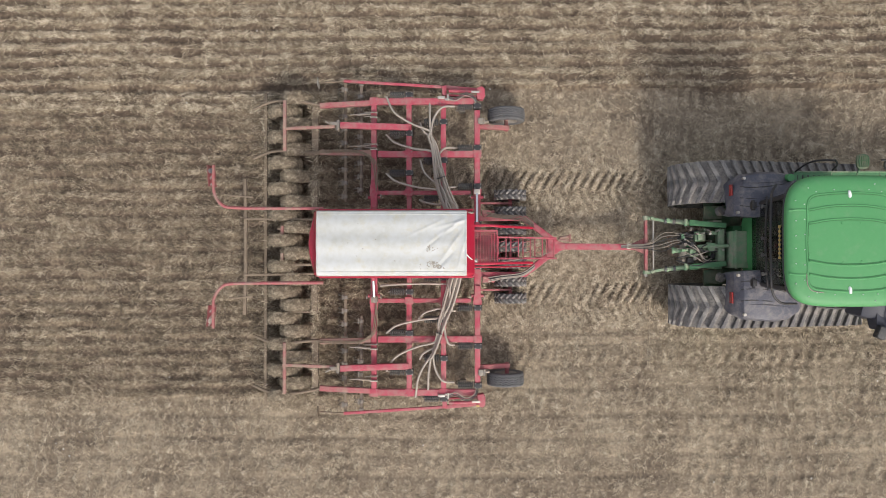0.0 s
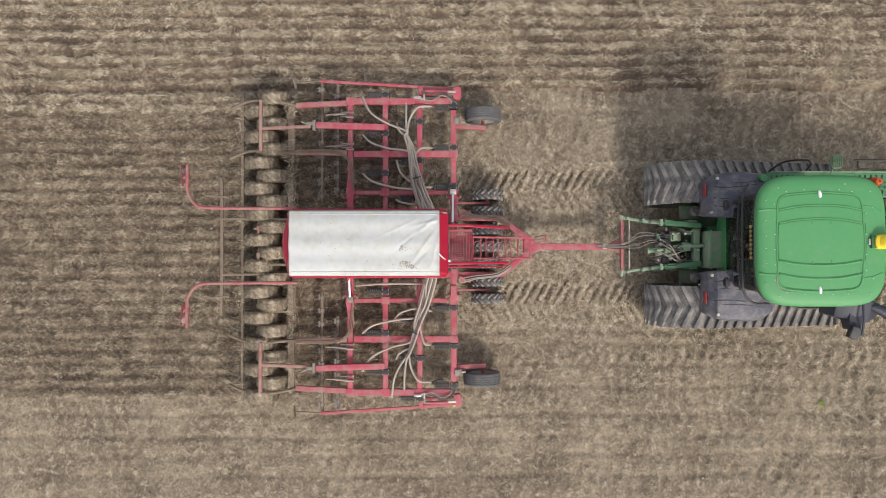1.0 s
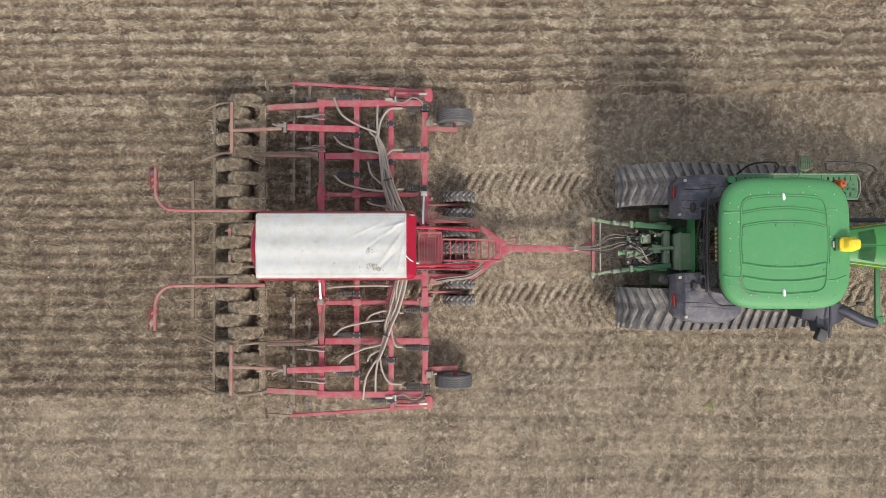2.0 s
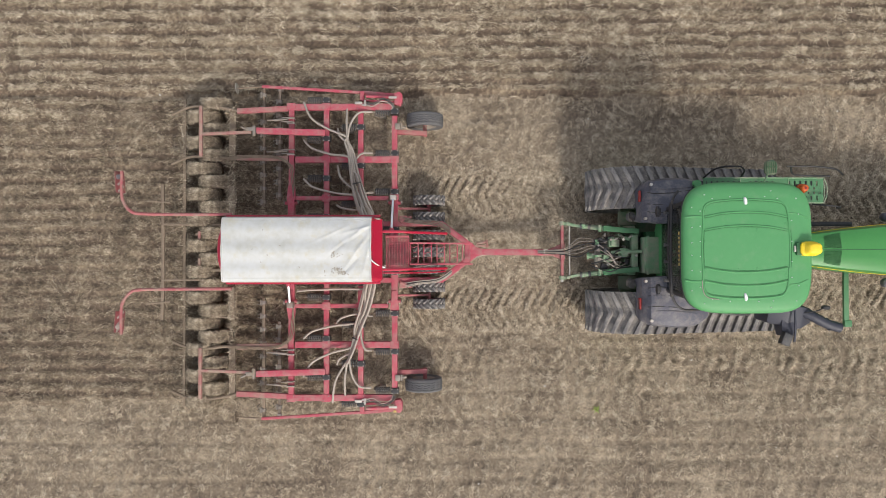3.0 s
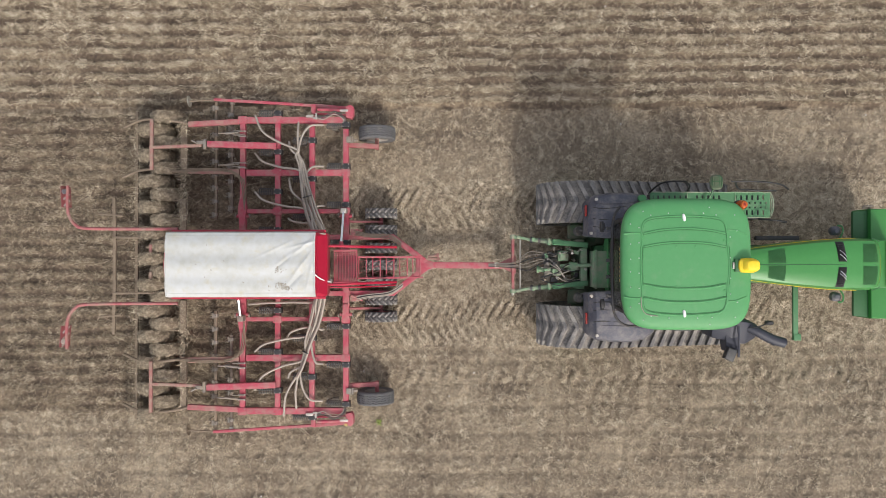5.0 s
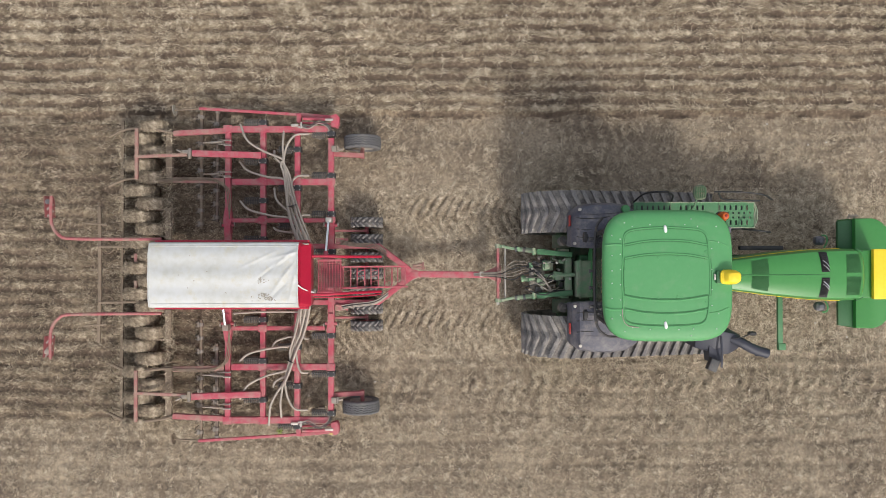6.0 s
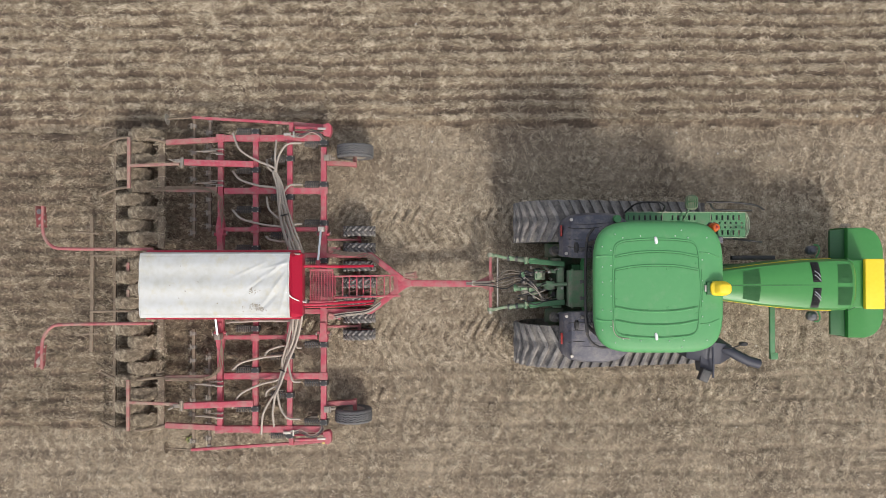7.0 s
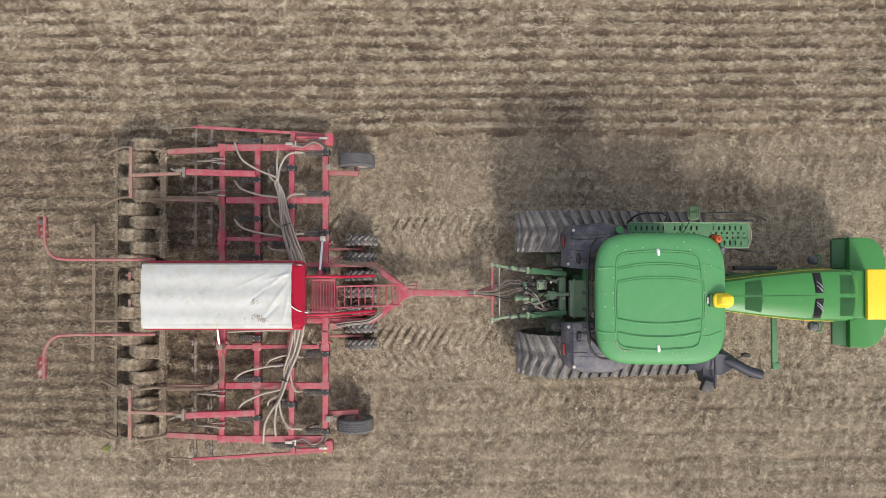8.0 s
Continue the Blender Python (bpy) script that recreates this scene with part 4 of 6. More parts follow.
    part("rope", sweep(B(), [(1.06, -0.12, 2.42), (1.13, -0.22, 2.30), (1.22, -0.30, 2.10), (1.30, -0.33, 1.95)], 0.012, 6), WHITE, hopper, "white tie rope")
    part("catch", block(B(), 1.26, 1.33, -0.36, -0.28, 1.85, 1.93, 0.01), STEEL, hopper, "steel rope catch")
    part("tarp_rod", rod(B(), (1.10, 0.56, 2.18), (1.24, 0.56, 2.12), 0.02), STEEL, hopper, "end of the tarpaulin rod")

    # walkway, steps and handrails
    bm = B()
    for y0, y1 in ((-0.33, -0.295), (0.265, 0.30)):
        block(bm, 1.28, 1.72, y0, y1, 1.42, 1.50, 0.005)
    for k in range(9):
        x = 1.29 + 0.052 * k
        block(bm, x, x + 0.016, -0.30, 0.27, 1.45, 1.49)
    for k in range(17):
        y = -0.285 + 0.034 * k
        sweep(bm, [(1.29 + 0.026 * q, y + (0.009 if q % 2 else -0.009), 1.485) for q in range(17)], 0.0065, 4, 1)
    part("walkway", bm, RED, drill, "red steel grating walkway")
    bm = B()
    for y in (-0.24, 0.16):
        beam(bm, (1.72, y, 1.46), (2.92, y, 0.78), 0.03, 0.05, 0.004)
    part("step_side", bm, RED, drill)
    for k in range(5):
        x = 1.74 + 0.247 * k
        z = 1.40 - 0.567 * (x - 1.72)
        loop = [(x, -0.20, z), (x + 0.02, -0.225, z), (x + 0.125, -0.225, z), (x + 0.145, -0.20, z), (x + 0.145, 0.13, z), (x + 0.125, 0.155, z), (x + 0.02, 0.155, z), (x, 0.13, z), (x, -0.20, z)]
        bm = sweep(B(), loop, 0.012, 6, 1)
        for q in range(3):
            beam(bm, (x, -0.14 + 0.10 * q, z), (x + 0.145, -0.10 + 0.10 * q, z), 0.008, 0.012, 0)
        part("step", bm, RED, drill, "open red step of bent bar")
    for s, y in ((1, 0.36), (-1, -0.33)):
        bm = sweep(B(), [(1.10, y, 1.92), (1.5, y, 1.90), (1.75, y - 0.01 * s, 1.80), (2.10, y - 0.01 * s, 1.42), (2.42, y - 0.01 * s, 1.06)], 0.026, 10, 4)
        if s < 0:
            sweep(bm, [(1.10, y - 0.06, 1.76), (1.5, y - 0.06, 1.74), (1.75, y - 0.06, 1.66), (2.10, y - 0.06, 1.30), (2.40, y - 0.05, 0.98)], 0.014, 10, 4)
        for x, z in ((1.62, 1.84), (2.38, 1.08)):
            rod(bm, (x, y, z), (x - 0.25 * (x > 2), y, 0.60), 0.016)
        part("handrail", bm, RED_CLEAN, drill, "bright red handrail")
    # posts and pump under the walkway
    bm = B()
    block(bm, 1.30, 1.62, -0.25, 0.2, 0.66, 1.1, 0.03)
    rod(bm, (1.46, -0.1, 1.1), (1.46, -0.1, 1.3), 0.12)
    part("fan", bm, BLACK, drill, "black fan housing")
    bm = B()
    rod(bm, (3.02, 0.16, 0.62), (3.22, 0.20, 0.62), 0.035)
    block(bm, 2.98, 3.26, 0.10, 0.14, 0.58, 0.66, 0.008)
    rod(bm, (3.22, 0.08, 0.66), (3.22, 0.24, 0.66), 0.02)
    part("jack", bm, RED_DUSTY, drill, "rusty parking jack on the drawbar")

    # folding cylinders
    for name, p0, p1, r, mat in (("cylinder", (1.36, 0.45, 1.05), (1.36, 0.15, 1.16), 0.045, RED), ("piston_rod", (1.37, 1.03, 0.82), (1.36, 0.42, 1.06), 0.028, CHROME),
                                 ("cylinder", (-0.65, -0.66, 0.95), (-0.65, -0.30, 1.05), 0.045, RED), ("piston_rod", (-0.65, -0.98, 0.84), (-0.65, -0.64, 0.96), 0.028, CHROME)):
        part(name, rod(B(), p0, p1, r, seg=16), mat, drill, "chrome piston rod" if mat is CHROME else "red hydraulic cylinder")
    part("cylinder_eye", block(B(), 1.31, 1.43, 1.02, 1.12, 0.66, 0.84, 0.02), ZINC, drill)
    part("cylinder_eye", block(B(), -0.71, -0.59, -1.10, -0.98, 0.66, 0.86, 0.02), STEEL, drill)

    # coulters: clamp on the tube, coil spring behind it, tine below
    bm = sweep(B(), [(-0.08, 0, 0.52), (-0.30, 0, 0.50), (-0.42, 0, 0.40), (-0.40, 0, 0.20), (-0.28, 0, 0.02)], 0.02, 6, 4)
    block(bm, -0.34, -0.22, -0.02, 0.02, 0.0, 0.16, 0.005)
    tine = part("coulter", bm, STEEL, drill, "spring-loaded seed tine")
    bm = block(B(), -0.075, 0.085, -0.055, 0.055, 0.49, 0.645, 0.012)
    clamp = part("clamp", bm, BLACK, tine, "black bolted clamp")
    for x in (-0.05, 0.06):
        for y in (-0.04, 0.04):
            part("bolt", rod(B(), (x, y, 0.645), (x, y, 0.662), 0.011, seg=6), ZINC, clamp, "bright bolt head")
    bm = B()
    for o in (-0.028, 0.028):
        sweep(bm, [(-0.10 - 0.0045 * k, o + 0.040 * math.cos(k * 0.7854), 0.575 + 0.040 * math.sin(k * 0.7854)) for k in range(64)], 0.010, 5, 1)
    part("spring", bm, SPRING, tine, "black coil spring")
    part("spring_rod", rod(B(), (-0.09, 0, 0.575), (-0.42, 0, 0.55), 0.018), STEEL, tine)
    places = [(0.025, y) for y in (3.03, 2.26, 1.47, 0.70, -0.90, -1.72, -2.49)] + [(0.71, y) for y in (2.49, 1.72, 0.95, -0.62, -1.45, -2.22, -3.02)] + [(1.385, y) for y in (2.80, 1.97, 1.20, 0.45, -0.40, -1.22, -1.98, -2.76)]
    for k, (x, y) in enumerate(places):
        at = pose(x, y, 0)
        ob = tine if k == 0 else copy_thing(tine, at)
        ob.matrix_basis = at

    # seed hoses: out from under the hopper in two bundles, then one to each coulter
    def hoses(s, trunk, ends):
        for k, (ex, ey, bx, by) in enumerate(ends):
            o = (k - len(ends) / 2) * 0.021
            h = 0.035 * ((k * 7) % 3)
            pts = [(x + o * c, y + o * 0.3 * s, z + h) for x, y, z, c in trunk if s * y < s * by - 0.05]
            dx, dy = ex - bx, ey - by
            z = 0.74 + h * 0.4
            bend = ((0.42, 0.22), (0.80, 0.52)) if dx < 0 else ((0.10, 0.55), (0.45, 0.92))
            pts += [(bx, by, z)] + [(bx + dx * u, by + dy * v, z - 0.03) for u, v in bend] + [(ex, ey, 0.60)]
            part("seed_hose", sweep(B(), pts, 0.022, 8, 7), HOSE, drill, "dusty grey-brown seed hose")

    for x, y, w, turn in ((0.66, 1.35, 0.085, 15), (0.92, -0.86, 0.10, -20), (0.62, -1.70, 0.065, -22)):
        m = Matrix.Translation((x, y, 0.80)) @ Matrix.Rotation(radians(turn), 4, "Z")
        part("hose_tie", block(B(), -w, w, -0.006, 0.006, -0.05, 0.07, 0.004, m), BLACK, drill, "black tie round the hoses")

    hoses(1, [(1.00, 0.50, 1.00, 1), (0.86, 0.78, 0.86, 1.2), (0.72, 1.12, 0.78, 1.1), (0.62, 1.50, 0.76, 0.8), (0.54, 1.95, 0.75, 0.5), (0.46, 2.20, 0.75, 0.4)],
          [(-0.43, 3.0, 0.44, 2.28), (-0.43, 2.24, 0.52, 1.85), (-0.43, 1.46, 0.68, 1.08), (0.25, 2.47, 0.47, 2.16), (0.25, 1.72, 0.62, 1.22), (0.24, 0.93, 0.80, 0.80), (0.94, 2.80, 0.47, 2.18), (0.94, 1.97, 0.58, 1.60), (0.95, 1.18, 0.76, 0.98), (0.44, 2.86, 0.46, 2.22)])
    hoses(-1, [(1.00, -0.50, 1.00, 1), (0.92, -0.80, 0.86, 1.2), (0.82, -1.15, 0.78, 1.1), (0.68, -1.52, 0.76, 0.8), (0.56, -1.92, 0.75, 0.5), (0.46, -2.15, 0.75, 0.4)],
          [(-0.43, -1.72, 0.70, -1.38), (-0.43, -2.48, 0.58, -1.85), (0.22, -1.43, 0.80, -1.18), (0.24, -2.24, 0.52, -2.0), (0.94, -1.28, 0.84, -1.05), (0.92, -1.96, 0.72, -1.40), (0.92, -2.70, 0.50, -2.05), (0.15, -3.0, 0.46, -2.16), (0.40, -2.85, 0.46, -2.20), (-0.55, -0.78, 0.88, -0.72)])
    # hoses along the drawbar, and from the wings to the packer
    for k in range(4):
        y = -0.62 + 0.02 * k
        part("oil_hose", sweep(B(), [(1.52, -0.72 + 0.03 * k, 0.64), (1.85, y - 0.02, 0.68), (2.25, y + 0.03, 0.66), (2.50, -0.44 + 0.02 * k, 0.62), (2.75, -0.24 + 0.015 * k, 0.50), (3.2, -0.03 + 0.02 * k, 0.46)], 0.011, 6), HOSE if k != 2 else BLACK, drill, "oil hose")
    for k in range(6):
        part("oil_hose", sweep(B(), [(4.22, -0.03 + 0.010 * k, 0.69), (4.50, -0.04 + 0.014 * k, 0.74), (4.75, -0.06 + 0.025 * k, 0.80 + 0.02 * (k % 3)), (4.98, -0.10 + 0.07 * k, 0.92), (5.20, 0.02 + 0.045 * k, 1.05), (5.50, 0.04 + 0.03 * k, 1.10)], 0.009, 6), STEEL if k % 3 else BLACK, drill, "oil hose to the tractor")
    for k in range(4):
        part("oil_hose", sweep(B(), [(1.50, 0.70 - 0.03 * k, 0.64), (1.85, 0.62 - 0.02 * k, 0.71), (2.25, 0.60 - 0.03 * k, 0.71), (2.50, 0.46 - 0.03 * k, 0.70)], 0.011, 6), MUDDY_DARK, drill, "muddy oil hose")
    for s in (1, -1):
        for k in range(3):
            part("oil_hose", sweep(B(), [(-0.62, s * (1.10 + 0.03 * k), 0.68), (-0.66 + 0.03 * k, s * 1.45, 0.66), (-0.72 + 0.03 * k, s * 1.72, 0.66), (-0.95, s * (1.86 + 0.02 * k), 0.66), (-1.4, s * (1.88 + 0.02 * k), 0.68), (-1.9, s * (1.85 + 0.02 * k), 0.68)], 0.009, 6), MUDDY, drill, "oil hose")
    part("cable", sweep(B(), [(1.72, -0.31, 1.46), (2.1, -0.26, 1.2), (2.5, -0.20, 0.95), (2.8, -0.12, 0.80)], 0.007, 6), HOSE, drill, "pale cable")
    part("yellow_sign", block(B(), 1.36, 1.42, -3.185, -3.145, 0.622, 0.63, 0.002), TAN, drill, "small yellow sticker")
    return drill


# ---- tractor ----
class Belt:
    """A track's line round its drive wheel and idler, in the plane of x and z."""

    def __init__(self, c0, r0, c1, r1):
        self.c0, self.r0, self.c1, self.r1 = Vector(c0), r0, Vector(c1), r1
        d = self.c1 - self.c0
        base = math.atan2(d.y, d.x)
        off = math.acos((r0 - r1) / d.length)
        self.top, self.low = base + off, base - off
        self.run = math.sqrt(d.length ** 2 - (r0 - r1) ** 2)
        self.rear = 2 * math.pi - (self.top - self.low)
        self.front = self.top - self.low
        self.length = 2 * self.run + r0 * self.rear + r1 * self.front

    def at(self, s):
        """Place and outward angle after s metres; the upper run goes forwards."""
        s %= self.length

        def on(c, r, a):
            return c + Vector((math.cos(a), math.sin(a))) * r, a
        if s < self.run:
            p0, p1 = on(self.c0, self.r0, self.top)[0], on(self.c1, self.r1, self.top)[0]
            return p0.lerp(p1, s / self.run), self.top
        s -= self.run
        if s < self.r1 * self.front:
            return on(self.c1, self.r1, self.top - s / self.r1)
        s -= self.r1 * self.front
        if s < self.run:
            p0, p1 = on(self.c1, self.r1, self.low)[0], on(self.c0, self.r0, self.low)[0]
            return p0.lerp(p1, s / self.run), self.low
        s -= self.run
        return on(self.c0, self.r0, self.low - s / self.r0)


def lug_pose(belt, s):
    p, a = belt.at(s)
    return Matrix.Translation((p.x, 0, p.y)) @ Matrix.Rotation(math.pi / 2 - a, 4, "Y")


def build_track(tractor, side):
    belt = Belt((5.98, 0.79), 0.75, (8.40, 0.53), 0.49)
    w = 0.78
    n = 140
    bm = B()
    rings = []
    for k in range(n):
        p, a = belt.at(belt.length * k / n)
        o = Vector((math.cos(a), math.sin(a)))
        rings.append([bm.verts.new((p.x + o.x * d, y, p.y + o.y * d)) for y, d in ((-w / 2, -0.03), (-w / 2, 0.012), (-w / 2 + 0.02, 0.02), (w / 2 - 0.02, 0.02), (w / 2, 0.012), (w / 2, -0.03))])
    for k in range(n):
        a, b = rings[k], rings[(k + 1) % n]
        for i in range(6):
            bm.faces.new((a[i], b[i], b[(i + 1) % 6], a[(i + 1) % 6]))
    track = part("track", bm, BELT, tractor, "grey dusty rubber track belt", pose(0, side * 1.165, 0))
    # lugs: two slanting bars that meet in the middle
    bm = B()
    for s in (1, -1):
        out = [(-0.125, s * w * 0.498), (-0.045, s * w * 0.498), (0.125, s * 0.055), (0.135, s * 0.0), (0.075, s * -0.01), (0.055, s * 0.03)]
        slab(bm, out[::s], 0.012, 0.075, 0.012)
    count = 44
    first = part("lug", bm, RUBBER_DUSTY, track, "worn chevron rubber lug")
    for k in range(count):
        s = belt.length * k / count
        ob = first if k == 0 else copy_thing(first, lug_pose(belt, s))
        ob.matrix_basis = lug_pose(belt, s)
        LUGS.append((ob, s, belt))
    # wheels inside the belt
    for c, r, name in ((belt.c0, belt.r0, "drive_wheel"), (belt.c1, belt.r1, "idler_wheel")):
        wheel = part(name, rim_mesh(r * 1.45, w * 0.7), GREEN_DUSTY, track, "dusty green track wheel", pose(c.x, 0, c.y))
        part("wheel_band", lathe(B(), [(r * 0.85, -w * 0.30), (r - 0.045, -w * 0.30), (r - 0.035, 0), (r - 0.045, w * 0.30), (r * 0.85, w * 0.30)], 48), RUBBER, wheel)
        SPINS.append((wheel, (c.x, 0, c.y), r))
    for x in (6.85, 7.25, 7.65):
        roller = part("track_roller", rim_mesh(0.26, w * 0.7), RUBBER, track, "", pose(x, 0, 0.215))
        SPINS.append((roller, (x, 0, 0.215), 0.17))
    part("track_frame", beam(B(), (6.3, -side * 0.25, 0.55), (8.4, -side * 0.25, 0.50), 0.22, 0.25, 0.03), GREEN_DARK, track, "dark green track frame")
    return track


def squircle(cx, cy, a, b, power, n=72):
    out = []
    for k in range(n):
        t = 2 * math.pi * k / n
        c, s = math.cos(t), math.sin(t)
        out.append((cx + a * math.copysign(abs(c) ** (2 / power), c), cy + b * math.copysign(abs(s) ** (2 / power), s)))
    return out


def roof_z(x, y):
    r = (abs((x - 7.205) / 1.035) ** 4 + abs((y - 0.02) / 1.05) ** 4) ** 0.25
    return 3.415 - 0.05 * r * r - 0.10 * max(0.0, r - 0.86) ** 1.2


def perforated(bm, x0, x1, y0, y1, z, nx, ny, holes):
    """A plate with slots: cells of a grid are left out where holes(i, j) says so."""
    xs, ys = np.linspace(x0, x1, nx + 1), np.linspace(y0, y1, ny + 1)
    grid = [[[bm.verts.new((x, y, zz)) for x in xs] for y in ys] for zz in (z, z - 0.012)]
    for j in range(ny):
        for i in range(nx):
            if holes(i, j):
                continue
            t, b = grid
            bm.faces.new((t[j][i], t[j][i + 1], t[j + 1][i + 1], t[j + 1][i]))
            bm.faces.new((b[j][i], b[j + 1][i], b[j + 1][i + 1], b[j][i + 1]))
    return bm


def build_tractor():
    tractor = empty("tractor", "green tracked farm tractor with yellow parts, pulling a seed drill", "tractor", -0.03)

    def add(name, bm, mat, label="", parent=None):
        return part(name, bm, mat, parent or tractor, label)

    for side in (1, -1):
        build_track(tractor, side)

    # chassis and rear end
    add("chassis", block(B(), 6.2, 11.2, -0.36, 0.36, 0.55, 1.25, 0.05), GREEN_DARK, "dark green chassis")
    bm = block(B(), 5.92, 6.5, -0.76, 0.76, 0.50, 0.92, 0.04)
    rod(bm, (6.0, -0.9, 0.78), (6.0, 0.9, 0.78), 0.17, seg=20)
    add("rear_axle", bm, GREEN_OLD, "dusty dark green rear axle housing")
    bm = block(B(), 6.13, 6.42, -0.44, 0.25, 1.0, 1.42, 0.02)
    block(bm, 6.16, 6.20, -0.46, 0.27, 1.42, 1.44)
    add("rear_cover", bm, GREEN_DUSTY, "dusty green box behind the cab")
    bm = loft(B(), [[(x, y * k, z) for x, y, z in ((6.42, -0.55, 1.2), (6.72, -0.62, 1.2), (6.72, 0.62, 1.2), (6.42, 0.55, 1.2), (6.36, 0.3, 1.2), (6.36, -0.3, 1.2))] if i == 0 else [(x, y * k, z) for x, y, z in ((6.46, -0.55, 1.62), (6.72, -0.62, 1.66), (6.72, 0.62, 1.66), (6.46, 0.55, 1.62), (6.41, 0.3, 1.62), (6.41, -0.3, 1.62))] for i, k in ((0, 1.0), (1, 1.0))])
    add("cab_base", bm, GREEN, "green panel below the rear window")
    # three-point linkage
    for s in (1, -1):
        bm = B()
        beam(bm, (4.74, s * 0.535, 0.74), (5.05, s * 0.47, 0.82), 0.055, 0.09)
        beam(bm, (5.02, s * 0.475, 0.82), (5.48, s * 0.43, 0.90), 0.06, 0.08)
        rod(bm, (4.70, s * 0.50, 0.73), (4.70, s * 0.57, 0.73), 0.06, seg=14)
        rod(bm, (5.08, s * 0.47, 0.86), (5.36, s * 0.445, 0.93), 0.045, seg=12)
        for x in (5.05, 5.20, 5.38):
            part("link_collar", rod(B(), (x - 0.02, s * (0.475 - 0.1 * (x - 5.05)), 0.86 + 0.25 * (x - 5.05)), (x + 0.025, s * (0.47 - 0.1 * (x - 5.05)), 0.87 + 0.25 * (x - 5.05)), 0.058, seg=12), SPRING, tractor, "dark link collar")
        for x, w in ((4.80, 0.055), (5.08, 0.068), (5.30, 0.058), (5.44, 0.072)):
            y, z = s * (0.535 - 0.16 * (x - 4.74)), 0.76 + 0.26 * (x - 4.74)
            block(bm, x - 0.035, x + 0.035, y - w / 2, y + w / 2, z - 0.03, z + 0.075, 0.012)
            rod(bm, (x, y - w * 0.62, z + 0.05), (x, y + w * 0.62, z + 0.05), 0.014, seg=8)
        add("lower_link", bm, GREEN_DUSTY, "dusty green lower link")
        bm = B()
        beam(bm, (5.42, s * 0.42, 1.10), (6.08, s * 0.36, 1.22), 0.10, 0.10, 0.02)
        beam(bm, (5.42, s * 0.46, 1.10), (5.58, s * 0.46, 1.10), 0.03, 0.13)
        beam(bm, (5.42, s * 0.38, 1.10), (5.58, s * 0.38, 1.10), 0.03, 0.13)
        add("lift_arm", bm, GREEN_MID, "green lift arm")
        bm = rod(B(), (5.44, s * 0.42, 1.10), (5.22, s * 0.45, 0.90), 0.04, seg=12)
        rod(bm, (5.36, s * 0.36, 1.10), (5.36, s * 0.49, 1.10), 0.035)
        add("lift_rod", bm, GREEN_DUSTY)
        bm = B()
        block(bm, 5.72, 6.08, s * 0.62 - 0.13, s * 0.62 + 0.13, 1.02, 1.06, 0.01)
        for k in range(6):
            rod(bm, (5.75 + 0.04 * k, s * 0.735, 1.06), (5.75 + 0.04 * k, s * 0.735, 1.075), 0.012, seg=6)
        add("side_plate", bm, GREEN_OLD, "dusty dark green side plate")
        bm = block(B(), 5.85, 6.02, s * 0.42 - 0.05, s * 0.42 + 0.05, 0.85, 1.18, 0.02)
        add("lift_cylinder", bm, GREEN_DUSTY)
    part("cross_bar", rod(B(), (4.84, -0.54, 0.76), (4.84, 0.54, 0.76), 0.018), ZINC, tractor, "bright cross bar")
    bm = block(B(), 5.52, 5.72, 0.06, 0.25, 0.80, 1.16, 0.02)
    block(bm, 5.55, 5.66, 0.08, 0.22, 1.14, 1.22, 0.02)
    add("valve_block", bm, GREEN_DUSTY, "dusty green valve block")
    bm = block(B(), 5.70, 5.92, -0.14, 0.02, 0.80, 1.14, 0.03)
    rod(bm, (5.80, -0.05, 1.1), (5.80, -0.05, 1.24), 0.075, seg=16)
    rod(bm, (5.72, 0.02, 1.2), (5.88, 0.0, 1.2), 0.03)
    add("hydraulic_pump", bm, GREEN_DUSTY, "dusty green round pump housing")
    bm = rod(B(), (5.14, -0.10, 0.95), (5.42, -0.12, 1.0), 0.05)
    rod(bm, (5.14, -0.10, 0.95), (5.18, -0.10, 0.957), 0.07)
    add("power_shaft", bm, GREEN_DUSTY, "dusty green shaft stub")
    bm = B()
    for k in range(9):
        x, y = 5.62 + 0.055 * (k % 3), -0.38 + 0.075 * (k // 3)
        rod(bm, (x, y, 0.95), (x + 0.01, y, 1.16), 0.022, seg=8)
    block(bm, 5.3, 5.6, -0.36, -0.12, 0.88, 1.0, 0.02)
    block(bm, 5.32, 5.46, -0.2, -0.05, 0.98, 1.05, 0.02)
    add("couplings", bm, STEEL, "grey oil couplings")
    add("pickup_hitch", block(B(), 5.18, 6.1, -0.22, 0.2, 0.55, 0.80, 0.03), MUDDY, "dusty drawbar support")
    g = random.Random(9)
    for k in range(9):
        y0, y1 = g.uniform(-0.3, 0.25), g.uniform(-0.4, 0.3)
        x1 = g.uniform(5.75, 6.12)
        add("oil_hose", sweep(B(), [(5.30 + g.uniform(-0.1, 0.15), y0, 1.02), (5.5, (y0 + y1) / 2 + g.uniform(-0.1, 0.1), 1.16 + g.uniform(0, 0.12)), (5.68, y1, 1.18 + g.uniform(0, 0.1)), (x1, y1 * 0.9, 1.12)], 0.011, 6), BLACK if k % 2 else HOSE, "thin oil hose")
